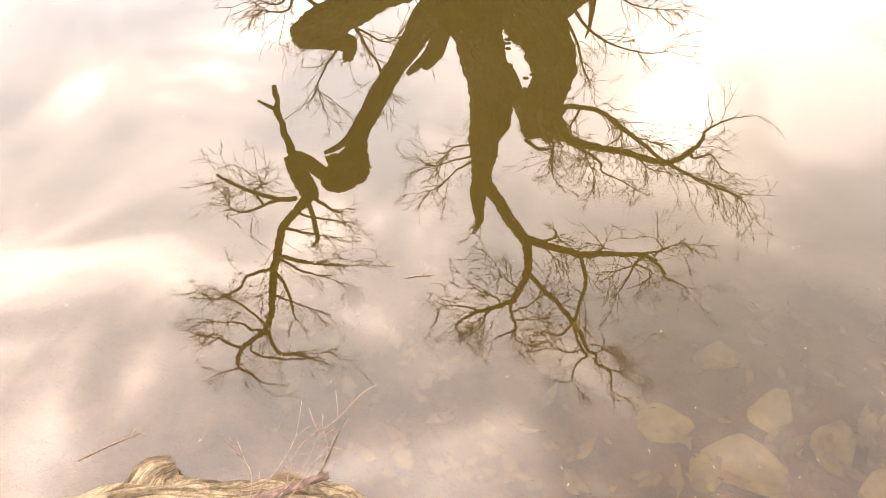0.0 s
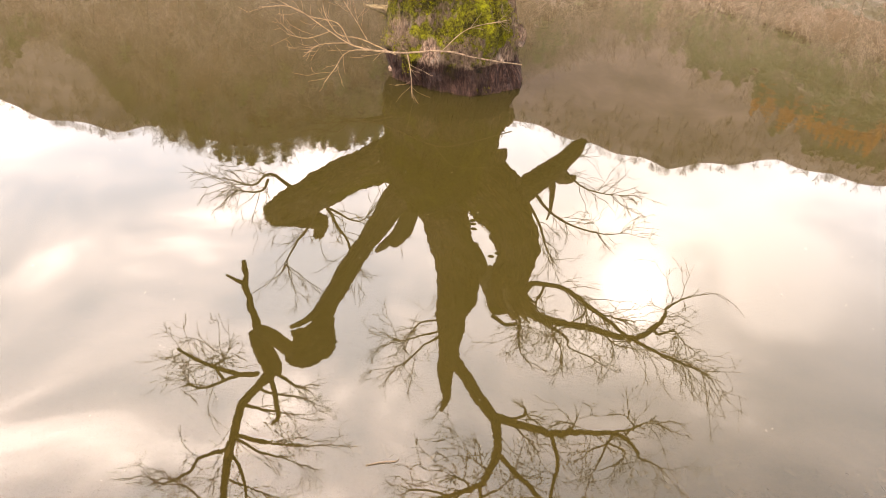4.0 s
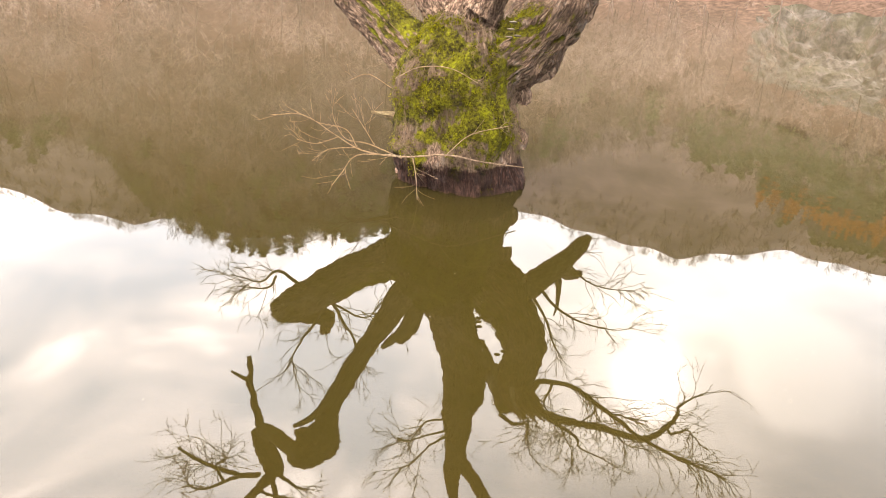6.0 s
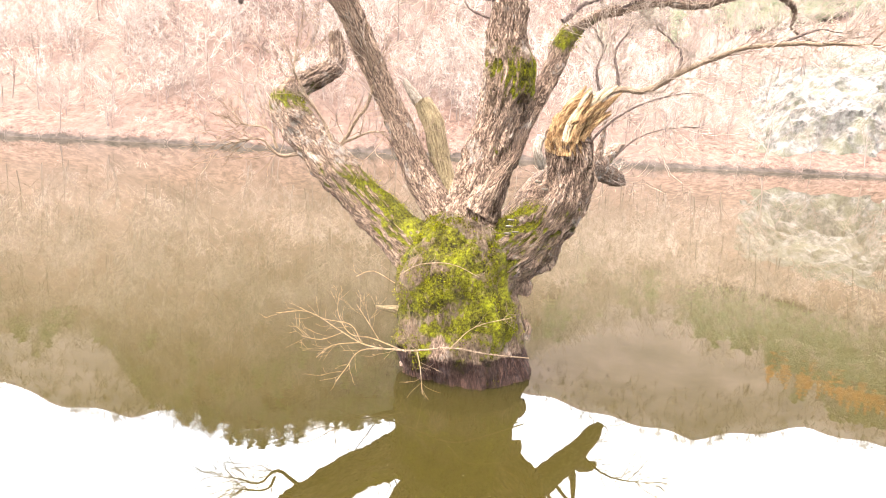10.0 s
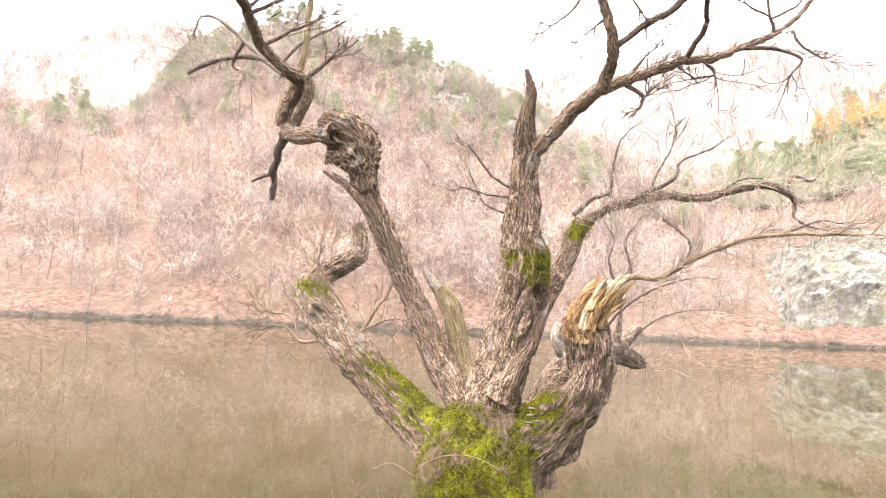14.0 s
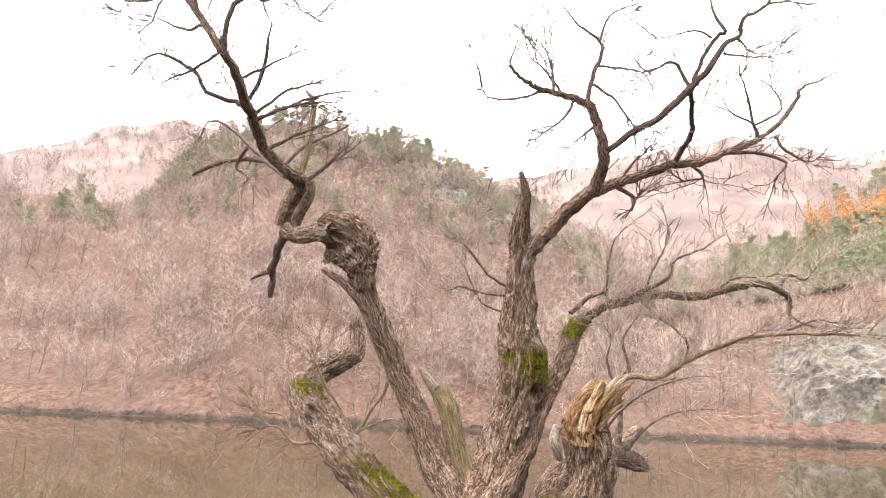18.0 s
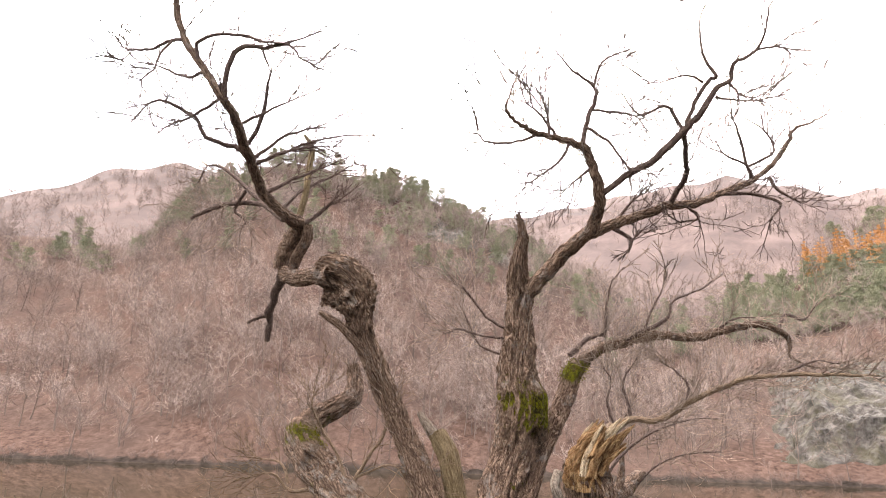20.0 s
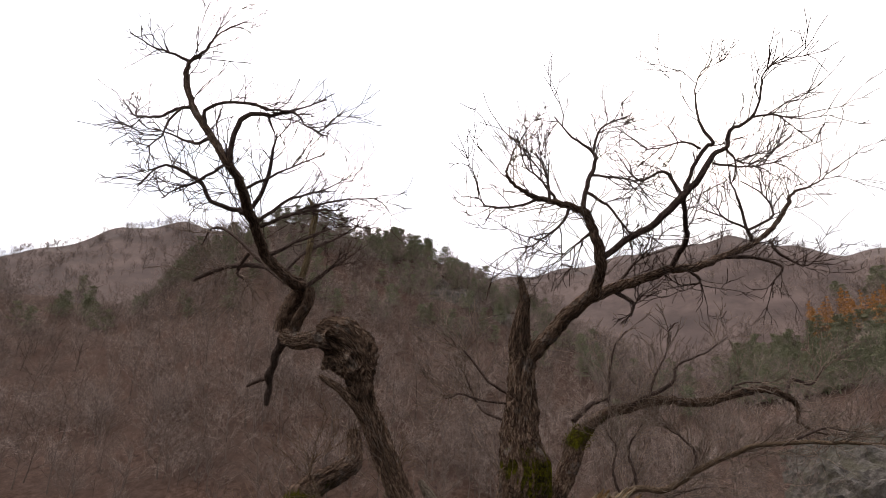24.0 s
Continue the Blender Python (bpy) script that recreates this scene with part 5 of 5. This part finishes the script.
# moss tufts
pcs = []
for v, nrm, moss in moss_spots:
    idx = np.where(moss > 0.36)[0]
    for _ in range(8):
        p0 = v[idx] + trng.normal(0, 0.017, (len(idx), 3))
        keep = [bool(noise.noise(tuple(q * 9)) + 0.4 * noise.noise(tuple(q * 3)) + 0.5 * m > 0.4) for q, m in zip(p0, moss[idx])]
        p0, n0 = p0[keep], nrm[idx][keep]
        m = len(p0)
        if not m:
            continue
        d = n0 + trng.normal(0, 0.6, (m, 3))
        d /= np.linalg.norm(d, axis=1)[:, None]
        s = np.cross(d, trng.normal(0, 1, (m, 3)))
        s /= np.linalg.norm(s, axis=1)[:, None] + 1e-9
        h, w = trng.uniform(0.007, 0.018, (m, 1)), trng.uniform(0.0018, 0.0042, (m, 1))
        vv = np.stack([p0 - s * w, p0 + s * w, p0 + d * h], 1).reshape(-1, 3)
        pcs.append((vv, np.arange(3 * m).reshape(-1, 3)))
v, f, _ = joined(pcs)
tagged(child("moss", mesh_from("moss", v, f, MOSS, smooth=False), willow, "bright yellow-green moss"), kind="stuff")

# bracket fungi on the bark
FUNGUS, t_, p_ = material("bracket_fungus_skin", 0.8)
link(t_, ramp(t_, noise_of(t_, 60.0, 4.0), (0.3, (0.0179, 0.0118, 0.0061)), (0.7, (0.0459, 0.0348, 0.0204))), p_.inputs["Base Color"])
for x, y, z in ((0.56, 5.03, 1.27), (0.55, 5.03, 1.22), (0.54, 5.00, 1.17), (0.60, 5.02, 1.18), (0.75, 5.05, 1.56), (0.80, 5.03, 1.51)):
    bm = bmesh.new()
    bmesh.ops.create_uvsphere(bm, u_segments=14, v_segments=7, radius=0.022)
    for vert in bm.verts:
        vert.co.z *= 0.28 if vert.co.z > 0 else 0.5
        vert.co.x *= 1.3 + 0.3 * noise.noise(vert.co * 40)
    me = bpy.data.meshes.new("bracket_fungus")
    bm.to_mesh(me)
    bm.free()
    me.materials.append(FUNGUS)
    me.polygons.foreach_set("use_smooth", np.ones(len(me.polygons), bool))
    fun = child("bracket_fungus", me, willow, "pale shelf of bracket fungus")
    fun.location = Vector((x, y, z)) - Vector(HERE)

# ---- the water's edge: a drift log with twigs, leaves and stones on the bed, floating bits ----
LOG_WOOD = bark_material("drift_log_wood", (0.012, 0.009, 0.005), (0.085, 0.066, 0.04), (0.22, 0.18, 0.12), moss=False, stretch=1.3)
drift = new("drift_log")
drift.location = (-0.5, 0.6, 0.0)
tagged(drift, "grooved weathered log lying half sunk at the water's edge", "log")
AT = np.array([-0.5, 0.6, 0.0])
path = smooth_path([(-1.5, 0.36, -0.03, 0.06), (-1.15, 0.48, -0.012, 0.072), (-0.9, 0.54, -0.005, 0.078), (-0.68, 0.58, 0.0, 0.09), (-0.5, 0.59, 0.004, 0.094), (-0.35, 0.6, 0.008, 0.092), (-0.23, 0.595, 0.008, 0.08),
                    (-0.15, 0.585, 0.008, 0.056)], 16)
v, f, uv = tube(path, 150, 0.18, 0.02, 3.3)
child("trunk", mesh_from("log_body", v - AT, f, LOG_WOOD, uv), drift)
path = smooth_path([(-0.72, 0.64, 0.03, 0.045), (-0.7, 0.69, 0.04, 0.045), (-0.66, 0.72, 0.035, 0.03)], 9)
v, f, uv = tube(path, 30, 0.3, 0.01, 8.1)
child("knot", mesh_from("log_knot", v - AT, f, LOG_WOOD, uv), drift)
path = smooth_path([(-0.62, 0.48, 0.1, 0.011), (-0.45, 0.585, 0.122, 0.011), (-0.3, 0.65, 0.127, 0.01), (-0.25, 0.672, 0.127, 0.008)], 7)
v, f, uv = tube(path, 18, 0.12, 0.003, 2.2)
stick = new("stick", mesh_from("stick", v, f, BARK_THIN, uv))
tagged(stick, "short dark brown stick resting on the log", "stick")
DRY = bark_material("dry_twig_bark", (0.05, 0.036, 0.026), (0.13, 0.098, 0.072), (0.24, 0.19, 0.145), moss=False)
for pts in ([(-0.5, 0.5, 0.1, 0.006), (-0.42, 0.6, 0.14, 0.0055), (-0.36, 0.68, 0.17, 0.005), (-0.33, 0.74, 0.2, 0.003)],
            [(-0.4, 0.52, 0.1, 0.004), (-0.36, 0.61, 0.13, 0.004), (-0.31, 0.68, 0.15, 0.0035), (-0.28, 0.76, 0.17, 0.003)],
            [(-0.39, 0.5, 0.1, 0.004), (-0.34, 0.6, 0.13, 0.004), (-0.28, 0.7, 0.15, 0.0035), (-0.26, 0.73, 0.16, 0.003)],
            [(-0.35, 0.63, 0.13, 0.003), (-0.33, 0.72, 0.16, 0.003), (-0.27, 0.85, 0.05, 0.002), (-0.22, 0.95, 0.004, 0.0015)],
            [(-0.28, 0.66, 0.12, 0.003), (-0.26, 0.71, 0.15, 0.003), (-0.26, 0.74, 0.16, 0.0025)],
            [(-0.43, 0.62, 0.12, 0.003), (-0.44, 0.67, 0.14, 0.0025), (-0.49, 0.72, 0.15, 0.0015)]):
    path = smooth_path(pts, 6)
    path[:, 3] = np.linspace(0.0025, 0.0012, len(path))
    v, f, uv = tube(path, 6, 0.1, 0.0, 1.0)
    tw = new("dry_twig", mesh_from("dry_twig", v, f, DRY, uv))
    tagged(tw, "thin pale dry twig caught on the log", "twig", group="twigs on the log")
    pcs = twig_pieces(path, 4, 0.07, 0, False, 0.35)
    v, f, uv = joined([(a + HERE, b, c) for a, b, c in pcs])
    tagged(child("twig_spray", mesh_from("twig_spray", v, f, DRY, uv), tw), kind="stuff")

# twigs afloat
for k, (x, y, ang, ln) in enumerate([(-0.86, 0.78, 32, 0.16), (-0.06, 1.42, 12, 0.09), (1.9, 1.45, 75, 0.05)]):
    ca, sa = math.cos(radians(ang)) * ln / 2, math.sin(radians(ang)) * ln / 2
    path = smooth_path([(x - ca, y - sa, 0.002, 0.0014), (x, y + 0.004, 0.003, 0.0022), (x + ca, y + sa, 0.003, 0.0016)], 5)
    path[:, 3] = (0.0011, 0.0016)[k % 2]
    v, f, uv = tube(path, 6, 0.2, 0.0, k)
    pcs = [(v, f, uv)] + [(a_ + HERE, b_, c_) for a_, b_, c_ in twig_pieces(np.vstack([path[3:], path[-1:]]), 7, ln * 0.16, 0, False, 0.3)]
    for q in pcs[1:]:
        q[0][:, 2] = 0.002 + 0.05 * np.abs(q[0][:, 2] - 0.003)
    v, f, uv = joined(pcs)
    tagged(new("floating_twig", mesh_from("floating_twig", v, f, SHOOT, uv)), "small pale twig afloat on the still water", "twig", group="twigs afloat")

CHAFF, t_, p_ = material("pale_chaff", 0.7)
p_.inputs["Base Color"].default_value = (0.15, 0.135, 0.105, 1)
lr = np.random.default_rng(21)
n = 240
cy = 0.7 + 3.2 * lr.random(n) ** 1.4
cx = (lr.random(n) - 0.5) * 1.6 * (cy + 0.9)
c = np.stack([cx, cy, np.full(n, 0.0015)], -1)
a = lr.uniform(0, 6.283, n)
d1 = np.stack([np.cos(a), np.sin(a), np.zeros(n)], -1) * (0.0014 + 0.006 * lr.random((n, 1)) ** 3)
d2 = np.stack([-np.sin(a), np.cos(a), np.zeros(n)], -1) * (0.0006 + 0.0006 * lr.random((n, 1)))
vv = np.stack([c - d1, c - d2, c + d1, c + d2, c + [0, 0, 0.002]], 1).reshape(-1, 3)
q = np.arange(n)[:, None] * 5
tagged(new("floating_chaff", mesh_from("floating_chaff", vv, np.vstack([q + [0, 1, 4], q + [1, 2, 4], q + [2, 3, 4], q + [3, 0, 4]]), CHAFF, smooth=False)), "specks of pale chaff floating on the water", "debris", kind="stuff")

STONE, t_, p_ = material("sunken_stone", 0.8)
link(t_, ramp(t_, noise_of(t_, 9.0, 7.0, 0.65), (0.35, (0.075, 0.066, 0.032)), (0.65, (0.17, 0.15, 0.082))), p_.inputs["Base Color"])
bump(t_, p_, noise_of(t_, 25.0, 6.0, 0.6), 0.5, 0.02)
for x, y, a, b, c, turn in ((0.93, 0.84, 0.15, 0.1, 0.045, -25), (1.3, 0.74, 0.12, 0.08, 0.05, -10), (0.72, 0.98, 0.1, 0.07, 0.04, 10), (1.08, 1.05, 0.09, 0.07, 0.03, 40), (1.22, 0.92, 0.1, 0.07, 0.03, 70), (0.98, 1.28, 0.085, 0.06, 0.03, 0),
                            (1.5, 1.0, 0.12, 0.09, 0.04, 30), (0.78, 0.8, 0.07, 0.05, 0.03, 55)):
    st = boulder("stone", (x, y, float(land(x, y)) + 0.012), (a, b, c), x * 7, 4, STONE, 0.3)
    st.rotation_euler = (0, 0, radians(turn))
    tagged(st, "flat pale stone lying on the lake bed under shallow water", "stone", group="stones on the lake bed")

LEAF, t_, p_ = material("sunken_leaf", 0.7)
rnd = node(t_, "ShaderNodeObjectInfo").outputs["Random"]
link(t_, blend(t_, 0.5, ramp(t_, rnd, (0.0, (0.03, 0.021, 0.012)), (0.3, (0.06, 0.041, 0.022)), (0.7, (0.1, 0.072, 0.038)), (1.0, (0.15, 0.11, 0.058))),
               ramp(t_, noise_of(t_, 45.0, 5.0, 0.7), (0.3, (0.025, 0.018, 0.01)), (0.7, (0.13, 0.092, 0.05)))), p_.inputs["Base Color"])


def leaf_mesh(long, wide, curl, lobes):
    """A fallen leaf with a midrib fold and a wavy rim."""
    n = 9
    v, f = [], []
    for i in range(n):
        s = i / (n - 1)
        w = wide * math.sin(math.pi * min(s * 0.97 + 0.03, 1)) ** 1.15 * (1 + 0.16 * lobes * math.sin(s * 19))
        for c in (-1, 0, 1):
            v.append(((s - 0.5) * long, c * w, curl * (s - 0.5) ** 2 * long * 2 + abs(c) * wide * 0.22 + 0.004 * math.sin(s * 9 + c)))
    for i in range(n - 1):
        for c in (0, 1):
            f.append((i * 3 + c, i * 3 + c + 1, i * 3 + c + 4, i * 3 + c + 3))
    return mesh_from("leaf", np.array(v), np.array(f), LEAF)


leaf_meshes = [leaf_mesh(0.11, 0.018, 0.5, 0), leaf_mesh(0.085, 0.024, -0.4, 2), leaf_mesh(0.13, 0.02, 0.3, 1), leaf_mesh(0.08, 0.013, 0.8, 0), leaf_mesh(0.1, 0.028, 0.2, 2)]
for k in range(300):
    y = 0.74 + 1.0 * lr.random() ** 1.2
    x = lr.uniform(-0.35, 1.2) * (y + 0.45)
    ob = new("leaf", leaf_meshes[k % 5])
    ob.parent = ground
    ob.location = (x, y, float(land(x, y)) + 0.012 + 0.025 * lr.random())
    ob.rotation_euler = (lr.normal(0, 0.25), lr.normal(0, 0.25), lr.uniform(0, 6.283))
    ob.scale = (lr.uniform(0.45, 1.05),) * 3
